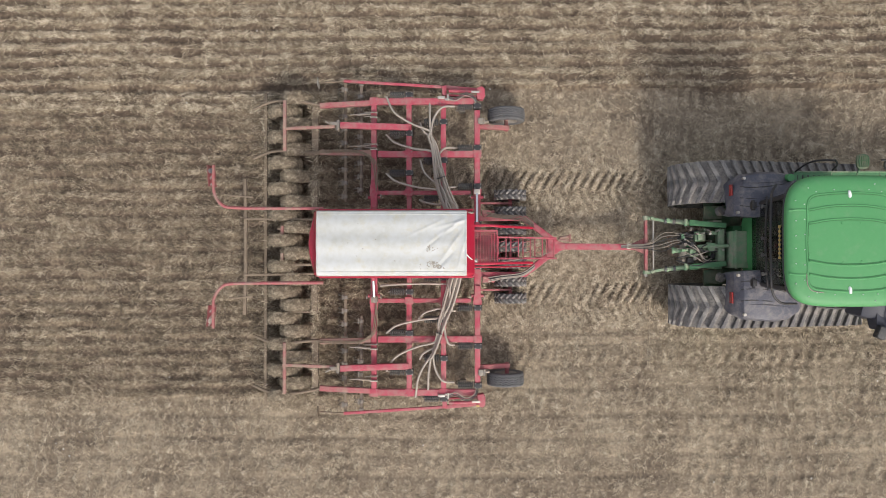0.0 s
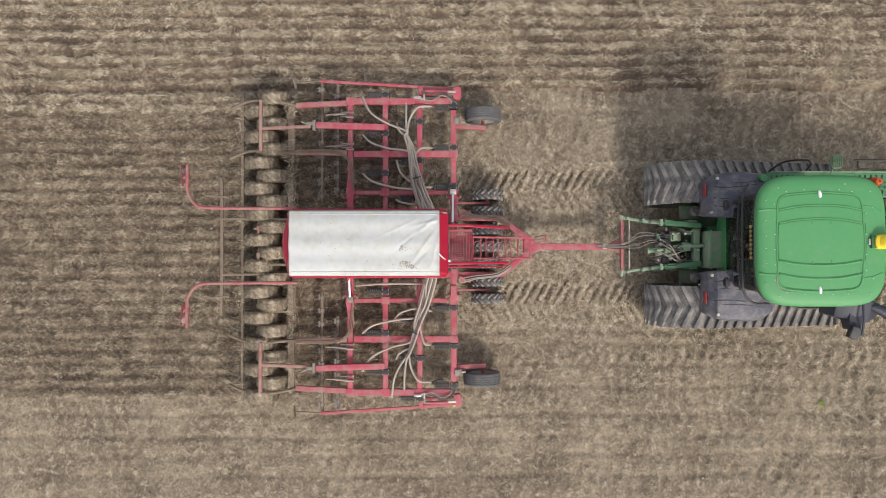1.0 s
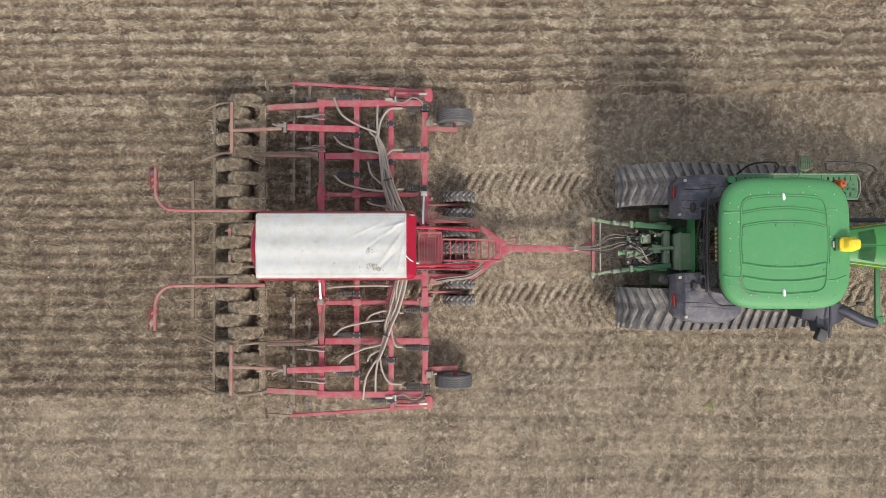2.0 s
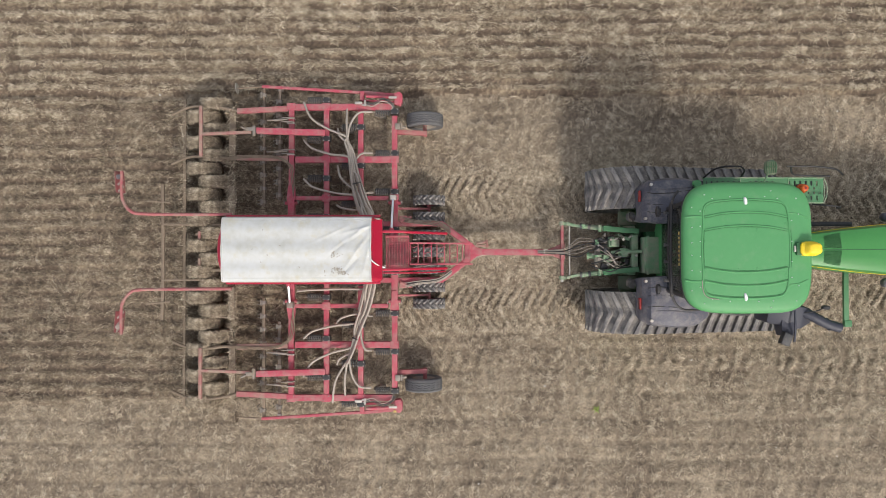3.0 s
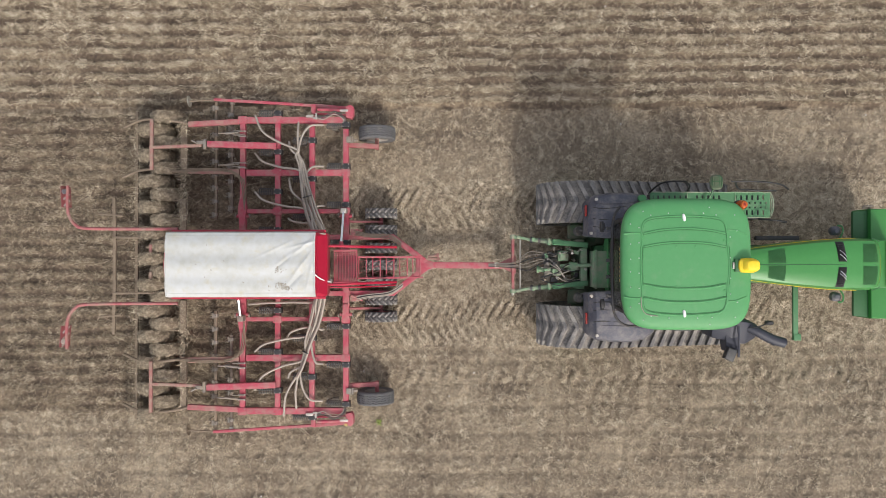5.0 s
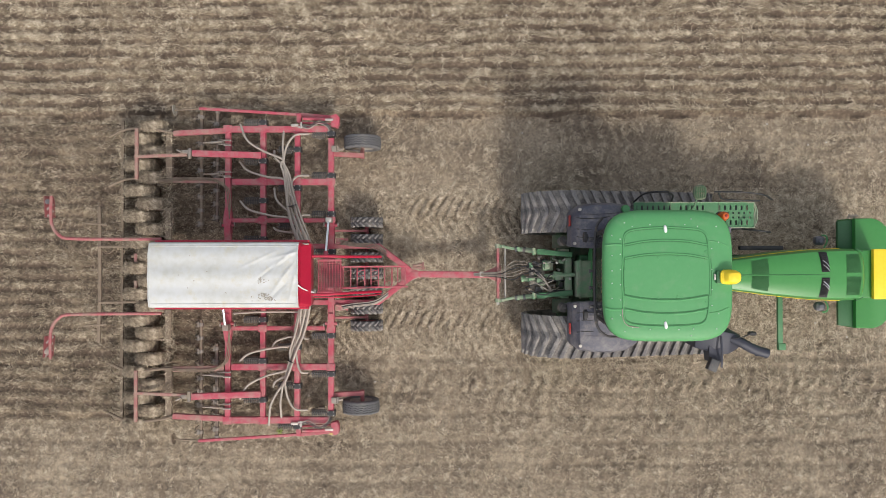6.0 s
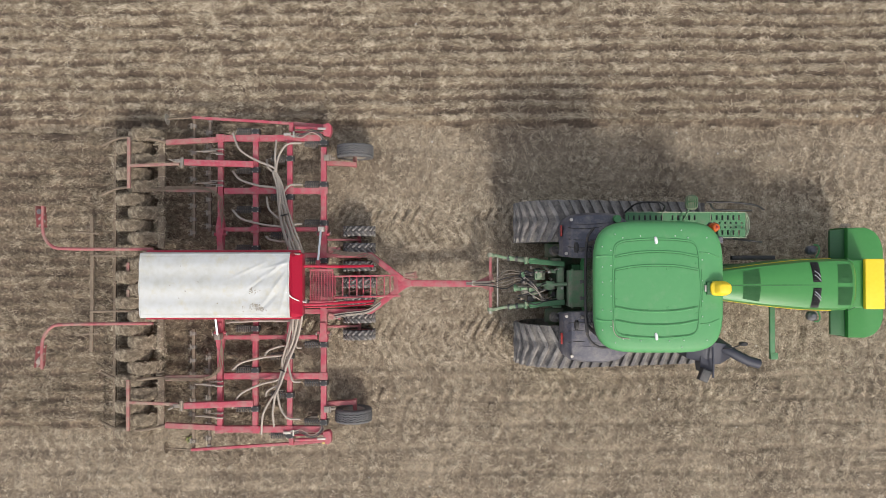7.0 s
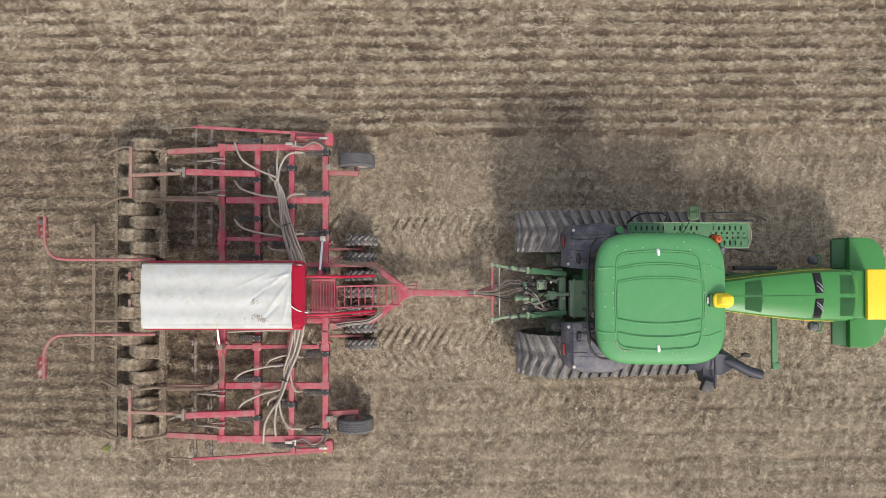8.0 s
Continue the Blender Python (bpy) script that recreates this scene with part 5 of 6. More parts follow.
    for k in range(46):
        x, y, z = g.uniform(5.28, 6.05), g.uniform(-0.34, 0.30), g.uniform(1.0, 1.21)
        if k % 2:
            bm = rod(B(), (x, y, z), (x + g.uniform(-0.05, 0.05), y + g.uniform(-0.05, 0.05), z + g.uniform(0.05, 0.10)), g.uniform(0.014, 0.03), seg=10)
            rod(bm, (x, y, z - 0.15), (x, y, z + 0.01), 0.012, seg=8)
            add("coupling", bm, ZINC if k % 4 == 1 else STEEL, "small oil coupling")
        else:
            m = Matrix.Translation((x, y, z)) @ Matrix.Rotation(g.uniform(-0.5, 0.5), 4, "Z")
            w, h = g.uniform(0.03, 0.07), g.uniform(0.02, 0.05)
            bm = block(B(), -w, w, -h, h, -0.18, 0.05, 0.008, m)
            rod(bm, m @ Vector((w * 0.4, 0, 0.05)), m @ Vector((w * 0.4, 0, 0.065)), 0.012, seg=6)
            add("bracket", bm, GREEN_DUSTY if k % 4 else BLACK, "small dusty bracket")
    bm = block(B(), 5.94, 6.07, -0.33, 0.31, 1.02, 1.20, 0.035)
    for y in (-0.30, -0.12, 0.10, 0.27):
        rod(bm, (6.0, y, 1.19), (6.0, y, 1.215), 0.022, seg=8)
    add("rock_shaft", bm, GREEN_DUSTY, "dusty pale green lift shaft housing")
    bm = block(B(), 5.28, 5.58, -0.23, 0.11, 0.94, 1.03, 0.025)
    for x, y in ((5.31, -0.20), (5.31, 0.08), (5.55, -0.20), (5.55, 0.08)):
        rod(bm, (x, y, 1.03), (x, y, 1.05), 0.016, seg=6)
    add("guard_plate", bm, DIRT, "dirt-covered guard plate over the shaft")
    bm = rod(B(), (5.43, -0.01, 1.03), (5.43, -0.01, 1.09), 0.05, 0.04, 14)
    add("filler_cap", bm, GREEN_MID, "green cap on the guard plate")
    add("top_link", rod(B(), (6.12, -0.02, 1.25), (5.55, -0.04, 1.18), 0.035), GREEN_DUSTY)

    # fenders over the rear of the tracks
    for s in (1, -1):
        e = 0.10 if s < 0 else 0.0
        out0, out1 = 0.49, 1.25 + e
        rings = []
        for x, z, inner, outer in ((5.90, 1.72, out0 + 0.06, out1 - 0.16), (5.93, 1.92, out0 + 0.02, out1 - 0.08), (6.05, 2.06, out0, out1), (6.30, 2.13, out0 - 0.02, out1 + 0.03), (6.62, 2.12, out0, out1 + 0.04), (6.90, 2.04, out0 + 0.1, out1 + 0.01), (7.12, 1.92, out0 + 0.2, out1 - 0.1)):
            rings.append([(x, s * inner, z - 0.30), (x, s * inner, z - 0.03), (x, s * (inner + 0.06), z), (x, s * (inner + outer) / 2, z + 0.015), (x, s * (outer - 0.14), z - 0.01), (x, s * (outer - 0.04), z - 0.05), (x, s * outer, z - 0.14), (x, s * outer, z - 0.20), (x, s * (outer - 0.10), z - 0.12), (x, s * (inner + 0.08), z - 0.06)][::s])
        fender = add("fender", loft(B(), rings), PLASTIC, "dark blue-grey plastic fender")
        # thin black lines along the fender's creases
        for y in (0.66, 0.80, 1.00):
            part("crease", sweep(B(), [(6.00, s * (y + 0.02), 2.035), (6.15, s * y, 2.098), (6.40, s * (y + 0.01), 2.135), (6.75, s * (y + 0.06), 2.09)], 0.008, 5, 4), BLACK, fender, "thin black line along a crease of the fender")
        for y in (0.58, 0.73, 0.90, 1.08):
            part("crease", sweep(B(), [(6.02, s * (y + 0.01), 2.04), (6.30, s * y, 2.132), (6.62, s * (y + 0.02), 2.122), (6.88, s * (y + 0.06), 2.045)], 0.006, 5, 4), PLASTIC, fender)
        part("tail_lamp", block(B(), 5.885, 5.915, s * 0.97 - 0.10, s * 0.97 + 0.10, 1.82, 1.93, 0.008, Matrix.Rotation(s * 0.0, 4, "Z")), LENS_RED, fender, "red tail lamp")
        part("knob", rod(B(), (6.05, s * (out1 - 0.09), 2.05), (6.05, s * (out1 - 0.09), 2.10), 0.028), ZINC, fender, "bright knob")
        part("knob", rod(B(), (5.97, s * 0.56, 1.98), (5.97, s * 0.56, 2.04), 0.028), ZINC, fender, "bright knob")
        bm = rod(B(), (5.80, s * 0.60, 1.55), (5.84, s * 0.62, 1.62), 0.085, seg=16)
        block(bm, 5.83, 5.95, s * 0.62 - 0.02, s * 0.62 + 0.02, 1.5, 1.62)
        part("work_lamp", bm, SPRING, fender, "dark grey work lamp")

    # cab
    bm = block(B(), 6.72, 8.15, -0.80, 0.80, 1.15, 1.75, 0.06)
    cab = add("cab", bm, PLASTIC, "dark cab with tinted glass")
    for x, y, xt, yt in ((6.36, 0.70, 6.26, 0.74), (6.36, -0.70, 6.26, -0.74), (7.9, 0.78, 7.82, 0.82), (7.9, -0.78, 7.82, -0.82), (7.05, 0.82, 7.05, 0.88), (7.05, -0.82, 7.05, -0.88)):
        part("pillar", beam(B(), (x, y, 1.70), (xt, yt, 3.18), 0.07, 0.07, 0.01), BLACK, cab, "black cab pillar")
    for p in ((((6.34, -0.68), (6.34, 0.68)), ((6.24, 0.72), (6.24, -0.72))), (((6.40, 0.76), (7.86, 0.80)), ((7.80, 0.86), (6.32, 0.82))), (((6.40, -0.76), (7.86, -0.80)), ((7.80, -0.86), (6.32, -0.82))), (((7.94, -0.74), (7.94, 0.74)), ((7.86, 0.78), (7.86, -0.78)))):
        (a, b), (c, d) = p
        bm = B()
        vs = [bm.verts.new((*q, z)) for q, z in ((a, 1.74), (b, 1.74), (c, 3.16), (d, 3.16))]
        bmesh.ops.solidify(bm, geom=[bm.faces.new(vs)], thickness=0.008)
        part("pane", bm, GLASS, cab, "tinted cab window")
    bm = block(B(), 7.0, 7.45, -0.26, 0.26, 1.75, 2.2, 0.08)
    block(bm, 6.92, 7.08, -0.26, 0.26, 2.1, 2.8, 0.06)
    part("seat", bm, BLACK, cab, "black seat")
    # rear rail and wiper box
    bm = sweep(B(), [(6.30, 0.98, 2.75), (6.17, 0.80, 2.85), (6.13, 0.40, 2.9), (6.125, 0.0, 2.9), (6.13, -0.40, 2.9), (6.17, -0.80, 2.85), (6.36, -1.00, 2.75), (6.7, -1.03, 2.6)], 0.021, 8)
    sweep(bm, [(6.24, 0.80, 2.55), (6.19, 0.40, 2.6), (6.18, 0.0, 2.6), (6.19, -0.40, 2.6), (6.24, -0.80, 2.55)], 0.018, 8)
    part("rear_rail", bm, BLACK, cab, "black rail round the cab's rear")
    for y in (0.62, 0.08, -0.20, -0.52):
        bm = block(B(), 6.10, 6.17, y - 0.022, y + 0.022, 2.60, 2.68, 0.008)
        rod(bm, (6.10, y - 0.03, 2.66), (6.10, y + 0.03, 2.66), 0.018, seg=10)
        part("rail_clip", bm, SPRING, cab, "dark clip on the rear rail")
    for y in (0.66, -0.68):
        bm = block(B(), 6.05, 6.12, y - 0.06, y + 0.06, 2.30, 2.42, 0.01)
        rod(bm, (6.08, y - 0.09, 2.36), (6.08, y + 0.09, 2.36), 0.03)
        part("hinge", bm, BLACK, cab, "black window hinge")
    plate = part("sign_plate", block(B(), 6.232, 6.262, -0.27, 0.29, 2.93, 2.985, 0.003), TAN, cab, "yellow plate with dark bars")
    bm = B()
    for k in range(7):
        y = -0.21 + 0.072 * k
        block(bm, 6.236, 6.256, y - 0.018, y + 0.018, 2.984, 2.989)
        block(bm, 6.228, 6.233, y - 0.018, y + 0.018, 2.94, 2.975)
    part("bars", bm, BLACK, plate, "row of dark bars")

    # roof
    rings = []
    for z, k in ((3.185, 0.95), (3.21, 0.982), (3.24, 1.0), (3.285, 1.0), (3.318, 0.985), (3.345, 0.955)):
        rings.append([(x, y, z) for x, y in squircle(7.205, 0.02, 1.035 * k, 1.05 * k, 4.6)])
    for k in (0.90, 0.80, 0.65, 0.45, 0.25, 0.08):
        rings.append([(x, y, roof_z(x, y)) for x, y in squircle(7.205, 0.02, 1.035 * k, 1.05 * k, 4.6 if k > 0.5 else 4)])
    roof = part("roof", loft(B(), rings), GREEN, cab, "large green cab roof with pressed ribs")
    part("roof_seal", loft(B(), [[(x, y, z) for x, y in squircle(7.20, 0.02, 1.035 * k, 1.05 * k, 5.0)] for z, k in ((3.10, 0.90), (3.13, 0.965), (3.17, 0.985), (3.20, 0.96))]), BLACK, cab, "black seal below the roof")

    def rib(points, r=0.014, mat=GREEN, lift=0.0, steps=6):
        line = glide([(x, y, 0) for x, y in points], steps)
        bm = sweep(B(), [(q.x, q.y, roof_z(q.x, q.y) + lift) for q in line], r, 6, 1, 0.75)
        part("rib", bm, mat, roof)
    for s in (1, -1):
        for base, bow in ((0.51, 0.075), (0.30, 0.07)):
            # the thin darker line inside each rib is its shade, put in as colour
            for d, mat, r in ((0.0, GREEN, 0.016), (-0.022, RIB_SHADE, 0.007)):
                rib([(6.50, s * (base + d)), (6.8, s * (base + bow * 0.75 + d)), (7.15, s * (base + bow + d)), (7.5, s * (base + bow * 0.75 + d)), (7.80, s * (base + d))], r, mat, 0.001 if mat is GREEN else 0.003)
        for d, mat, r in ((0.0, GREEN, 0.016), (-0.022, RIB_SHADE, 0.007)):
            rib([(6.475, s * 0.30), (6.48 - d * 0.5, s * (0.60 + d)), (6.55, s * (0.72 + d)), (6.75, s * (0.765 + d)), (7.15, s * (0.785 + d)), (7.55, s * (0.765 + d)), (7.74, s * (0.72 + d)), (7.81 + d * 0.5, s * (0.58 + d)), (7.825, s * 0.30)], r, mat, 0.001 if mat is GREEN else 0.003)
        rib([(6.20, s * 0.50), (6.32, s * 0.515), (6.45, s * 0.515)], 0.016)
        rib([(7.83, s * 0.57), (7.98, s * 0.55), (8.14, s * 0.49)], 0.012)
    rib([(6.455, -0.50), (6.47, -0.66), (6.54, -0.765), (6.72, -0.80)], 0.007, DIRT, 0.008)
    for x in (6.47, 7.835):
        rib([(x, -0.32), (x + (0.012 if x > 7 else -0.012), 0.0), (x, 0.32)], 0.016)
        # painted shade line in front of this rib
        rib([(x + 0.022, -0.30), (x + 0.022 + (0.012 if x > 7 else -0.012), 0.0), (x + 0.022, 0.30)], 0.006, RIB_SHADE, 0.003)
    for x, y in [(6.30 + 0.0, s * q) for s in (1, -1) for q in (0.66, 0.34, 0.10)] + [(6.43, s * q) for s in (1, -1) for q in (0.60, 0.36, 0.12)] + [(6.62, 0.80), (6.9, 0.83), (7.45, 0.83), (7.65, 0.80), (6.62, -0.80), (6.9, -0.83), (7.35, -0.83), (7.58, -0.82), (7.87, 0.45), (7.87, -0.45), (7.87, 0.12), (7.87, -0.2), (7.95, 0.80), (7.95, -0.82), (7.55, 0.92), (7.55, -0.93), (6.5, 0.86), (6.5, -0.86), (7.98, 0.55), (7.98, -0.58)]:
        z = roof_z(x, y)
        part("bolt", rod(B(), (x, y, z - 0.004), (x, y, z + 0.012), 0.012, 0.008, 8), BOLT, roof, "bright roof bolt")
    for x, y in ((7.02, 0.30), (7.32, 0.30), (7.02, -0.33), (7.32, -0.31), (6.51, 0.14), (6.51, -0.18), (7.78, 0.40), (7.78, -0.40)):
        z = roof_z(x, y)
        part("plug", rod(B(), (x, y, z - 0.004), (x, y, z + 0.006), 0.024, 0.020, 14), GREEN, roof)
    for s in (1, -1):
        z = roof_z(7.14, s * 0.76)
        m = Matrix.Translation((7.14, s * 0.76, z)) @ Matrix.Rotation(radians(8), 4, "Z")
        bm = loft(B(), [[m @ Vector((x, y, h)) for x, y in squircle(0.0, d, a, b, 2.4, 20)] for h, a, b, d in ((-0.01, 0.026, 0.062, 0.0), (0.012, 0.026, 0.060, 0.0), (0.026, 0.020, 0.048, -0.005), (0.032, 0.010, 0.025, -0.012))])
        part("side_marker", bm, WHITE, roof, "small white drop-shaped roof marker")
    bm = loft(B(), [[(x, y, z) for x, y in squircle(8.13 + d, 0.0, a, b, 3.2, 32)] for z, a, b, d in ((3.30, 0.145, 0.112, 0), (3.42, 0.155, 0.117, 0), (3.47, 0.150, 0.114, 0), (3.495, 0.125, 0.098, 0.02), (3.54, 0.112, 0.090, 0.03), (3.565, 0.085, 0.068, 0.03), (3.575, 0.03, 0.025, 0.03))])
    dome = add("receiver", bm, YELLOW, "yellow domed satellite receiver on the roof")
    part("receiver_base", block(B(), 7.93, 8.06, -0.10, 0.10, 3.33, 3.44, 0.015), GREEN_DARK, dome, "dark green mount")
    bm = block(B(), 7.90, 7.93, -0.05, 0.05, 3.38, 3.42, 0.005)
    part("label_plate", bm, ZINC, dome)
    bm = loft(B(), [[(x, y, z) for x, y in squircle(8.13, 0.97, a, a, 2, 20)] for z, a in ((3.14, 0.05), (3.16, 0.075), (3.28, 0.07), (3.33, 0.05), (3.34, 0.02))])
    beacon = add("beacon", bm, ORANGE, "orange warning beacon")
    for z in (3.19, 3.23):
        part("lens_ring", lathe(B(), [(0.068, z - 0.006), (0.077, z - 0.004), (0.077, z + 0.004), (0.068, z + 0.006)], 24), ORANGE, beacon).matrix_basis = pose(8.13, 0.97, 0, 90)
    part("beacon_foot", rod(B(), (8.13, 0.97, 3.10), (8.13, 0.97, 3.155), 0.088, 0.080, 20), BLACK, beacon, "black rubber foot")
    part("beacon_top", rod(B(), (8.13, 0.97, 3.335), (8.13, 0.97, 3.348), 0.022, 0.018, 12), LENS_RED, beacon)
    part("beacon_arm", beam(B(), (7.98, 0.90, 3.12), (8.13, 0.97, 3.12), 0.05, 0.04), BLACK, beacon)

    # hood
    def hood_ring(x, half, top, low):
        ys = [-half, -half * 0.99, -half * 0.90, -half * 0.66, -half * 0.3, 0, half * 0.3, half * 0.66, half * 0.90, half * 0.99, half]
        zs = [low, top - 0.16, top - 0.055, top - 0.02, top - 0.003, top - 0.006, top - 0.003, top - 0.02, top - 0.055, top - 0.16, low]
        return [(x, y, z) for y, z in zip(ys, zs)]
    bm = loft(B(), [hood_ring(x, h, t, l) for x, h, t, l in ((8.05, 0.205, 2.30, 1.45), (8.7, 0.275, 2.28, 1.40), (9.4, 0.368, 2.26, 1.30), (10.1, 0.440, 2.23, 1.22), (10.7, 0.466, 2.19, 1.15), (10.93, 0.46, 2.16, 1.15), (11.04, 0.42, 2.12, 1.2), (11.10, 0.355, 2.06, 1.25), (11.12, 0.28, 1.98, 1.3))])
    hood = add("hood", bm, GREEN_BODY, "long tapered green engine hood")

    def hood_half(x):
        return float(np.interp(x, [8.05, 8.7, 9.4, 10.1, 10.7], [0.205, 0.275, 0.368, 0.440, 0.466]))

    def hood_z(x, y):
        top = float(np.interp(x, [8.05, 8.7, 9.4, 10.1, 10.7, 10.93, 11.04, 11.10], [2.30, 2.28, 2.26, 2.23, 2.19, 2.16, 2.12, 2.06]))
        return top + float(np.interp(abs(y) / hood_half(min(x, 10.7)), [0, 0.3, 0.66, 0.9, 1], [-0.006, -0.003, -0.02, -0.055, -0.16]))
    for s in (1, -1):
        part("stripe", sweep(B(), [(x, s * (hood_half(x) - 0.001), hood_z(x, 0) - 0.17) for x in (8.1, 8.7, 9.4, 10.1, 10.68)], 0.005, 6, 4), YELLOW, hood, "thin yellow side stripe")
    part("seam", sweep(B(), [(x, 0, hood_z(x, 0) + 0.001) for x in (8.1, 9.0, 10.0, 10.95)], 0.006, 5, 4), GREEN_DARK, hood)

    def panel(name, corners, mat, lift, label, n=6):
        """A patch that follows the hood between four corners."""
        bm = B()
        (ax, ay), (bx, by), (cx, cy), (dx, dy) = corners
        grid = []
        for i in range(n + 1):
            u = i / n
            row = []
            for j in range(n + 1):
                v = j / n
                x = (ax * (1 - u) + bx * u) * (1 - v) + (dx * (1 - u) + cx * u) * v
                y = (ay * (1 - u) + by * u) * (1 - v) + (dy * (1 - u) + cy * u) * v
                row.append(bm.verts.new((x, y, hood_z(x, y) + lift)))
            grid.append(row)
        fs = [bm.faces.new((grid[i][j], grid[i + 1][j], grid[i + 1][j + 1], grid[i][j + 1])) for i in range(n) for j in range(n)]
        bmesh.ops.solidify(bm, geom=fs, thickness=0.012)
        return part(name, bm, mat, hood, label)
    for s in (1, -1):
        panel("grille", [(9.01, s * 0.02), (9.32, s * 0.02), (9.30, s * 0.29), (9.01, s * 0.235)][::s], GRILLE, 0.004, "fine dark green mesh grille")
        panel("grille", [(10.71, s * 0.035), (11.01, s * 0.035), (10.97, s * 0.36), (10.72, s * 0.36)][::s], GRILLE, 0.004, "fine dark green mesh grille")
        vent = panel("vent", [(10.26, s * 0.05), (10.41, s * 0.05), (10.37, s * 0.40), (10.22, s * 0.40)][::s], BLACK, 0.005, "black slatted hood vent")
        bm = B()
        for k in range(9):
            y = s * (0.08 + 0.034 * k)
            x = 10.33 - 0.1 * (abs(y) - 0.05)
            beam(bm, (x - 0.06, y, hood_z(x, y) + 0.022), (x + 0.06, y, hood_z(x, y) + 0.022), 0.008, 0.018, 0)
        part("slat", bm, BLACK, vent)
        bm = B()
        for k in range(2):
            y = s * (0.13 + 0.07 * k) if s > 0 else -0.16 - 0.05 * k
            sweep(bm, [(10.27, y + 0.05, hood_z(10.3, y) + 0.03), (10.33, y, hood_z(10.3, y) + 0.036), (10.38, y - 0.06, hood_z(10.3, y) + 0.03)], 0.008, 6, 4)
        part("vent_bar", bm, CHROME, vent, "bright bars in the vent")
        bm = loft(B(), [[(x, s * y, z) for x, y in squircle(10.70, 0.62, a, b, 2.6, 20)] for z, a, b in ((1.20, 0.05, 0.05), (1.28, 0.085, 0.085), (1.37, 0.085, 0.085), (1.41, 0.04, 0.04))])
        lamp = part("headlamp", bm, PLASTIC, hood, "dark round headlamp housing")
        part("lamp_bracket", sweep(B(), [(10.76, s * 0.48, 1.38), (10.80, s * 0.60, 1.42), (10.79, s * 0.70, 1.41), (10.72, s * 0.72, 1.38)], 0.016, 6), GREEN, lamp, "green lamp bracket")
        part("nose_seam", sweep(B(), [(10.91, s * 0.462, 2.105), (11.00, s * 0.432, 2.095), (11.06, s * 0.40, 2.08)], 0.008, 6, 4), GREEN_DARK, hood)
    add("side_pipe", block(B(), 9.10, 9.9, 0.44, 0.52, 1.50, 1.60, 0.02), BLACK, "black pipe beside the hood")

    # front carrier with ballast
    curve = [(11.49, -1.05), (11.80, -1.05)] + [(11.80 + 0.36 * math.sin(a), -0.63 - 0.42 * math.cos(a)) for a in (0.3, 0.6, 0.9, 1.2, 1.5)] + [(12.17, -0.2), (12.17, 0.2)] + [(11.80 + 0.36 * math.sin(a), 0.63 + 0.42 * math.cos(a)) for a in (1.5, 1.2, 0.9, 0.6, 0.3)] + [(11.80, 1.05), (11.49, 1.05)]
    front = add("front_ballast", slab(B(), curve, 0.55, 1.15, 0.03), GREEN_BODY, "green front ballast box with a yellow weight")
    for s in (1, -1):
        bm = slab(B(), [(11.205, s * 0.46), (11.488, s * 0.46), (11.488, s * 1.03), (11.205, s * 1.0)][::s], 1.0, 1.06, 0.01)
        part("side_plate", bm, GREEN_DARK, front, "dark green side plate of the ballast box")
    part("weight_carrier", block(B(), 11.15, 11.80, -0.435, 0.435, 1.10, 1.74, 0.03), GREEN_BODY, front, "green weight carrier")
    part("front_weight", block(B(), 11.41, 11.76, -0.455, 0.455, 1.745, 1.83, 0.02), YELLOW, front, "yellow front weight")
    bm = B()
    for k in range(3):
        rod(bm, (11.40 + 0.06 * k, 1.05, 1.05), (11.44 + 0.06 * k, 1.13, 1.07), 0.022)
    rod(bm, (11.42, 1.10, 1.08), (11.60, 1.10, 1.06), 0.018)
    part("front_coupling", bm, STEEL, front, "small metal coupling")
    bm = block(B(), 11.74, 11.79, -0.10, 0.10, 1.4, 1.5, 0.01)
    part("weight_eye", bm, YELLOW, front)

    # arm that stands out beside the hood
    bm = beam(B(), (10.07, -0.40, 1.08), (10.07, -1.36, 1.08), 0.095, 0.06)
    block(bm, 10.03, 10.17, -1.47, -1.34, 1.03, 1.12, 0.015)
    add("side_arm", bm, GREEN_MID, "green side arm with an end block")

    # platform, steps and rails
    bm = perforated(B(), 7.08, 9.25, 0.86, 1.30, 1.82, 130, 26, lambda i, j: 2 < i < 127 and ((i % 6 in (2, 3) and (2 <= j <= 6 or 18 <= j <= 22)) or (i % 6 in (5, 0) and j in (9, 10, 14, 15))) and i // 6 not in (7, 13, 14))
    platform = add("platform", bm, GREEN_MID, "slotted green step platform beside the cab")
    bm = B()
    beam(bm, (7.06, 1.31, 1.80), (9.27, 1.30, 1.80), 0.02, 0.06, 0.004)
    beam(bm, (8.2, 0.85, 1.80), (9.27, 0.85, 1.80), 0.02, 0.06, 0.004)
    for x in (7.75, 8.62):
        beam(bm, (x, 0.86, 1.825), (x, 1.30, 1.825), 0.012, 0.012, 0)
    part("platform_edge", bm, GREEN_DUSTY, platform)
    # an added black sheet that gives the slots their dark shade
    part("slot_shade", block(B(), 7.1, 9.2, 0.84, 1.28, 1.55, 1.60, 0.01), BLACK, platform, "black sheet added below the slots as their shade")
    for k in range(5):
        x = 9.27 + 0.042 * k
        z = 1.80 - 0.16 * k
        part("step", sweep(B(), [(x, 0.87, z), (x + 0.045, 0.97, z), (x + 0.055, 1.08, z), (x + 0.045, 1.19, z), (x, 1.29, z)], 0.014, 6, 5), GREEN_DUSTY, platform, "curved green step")
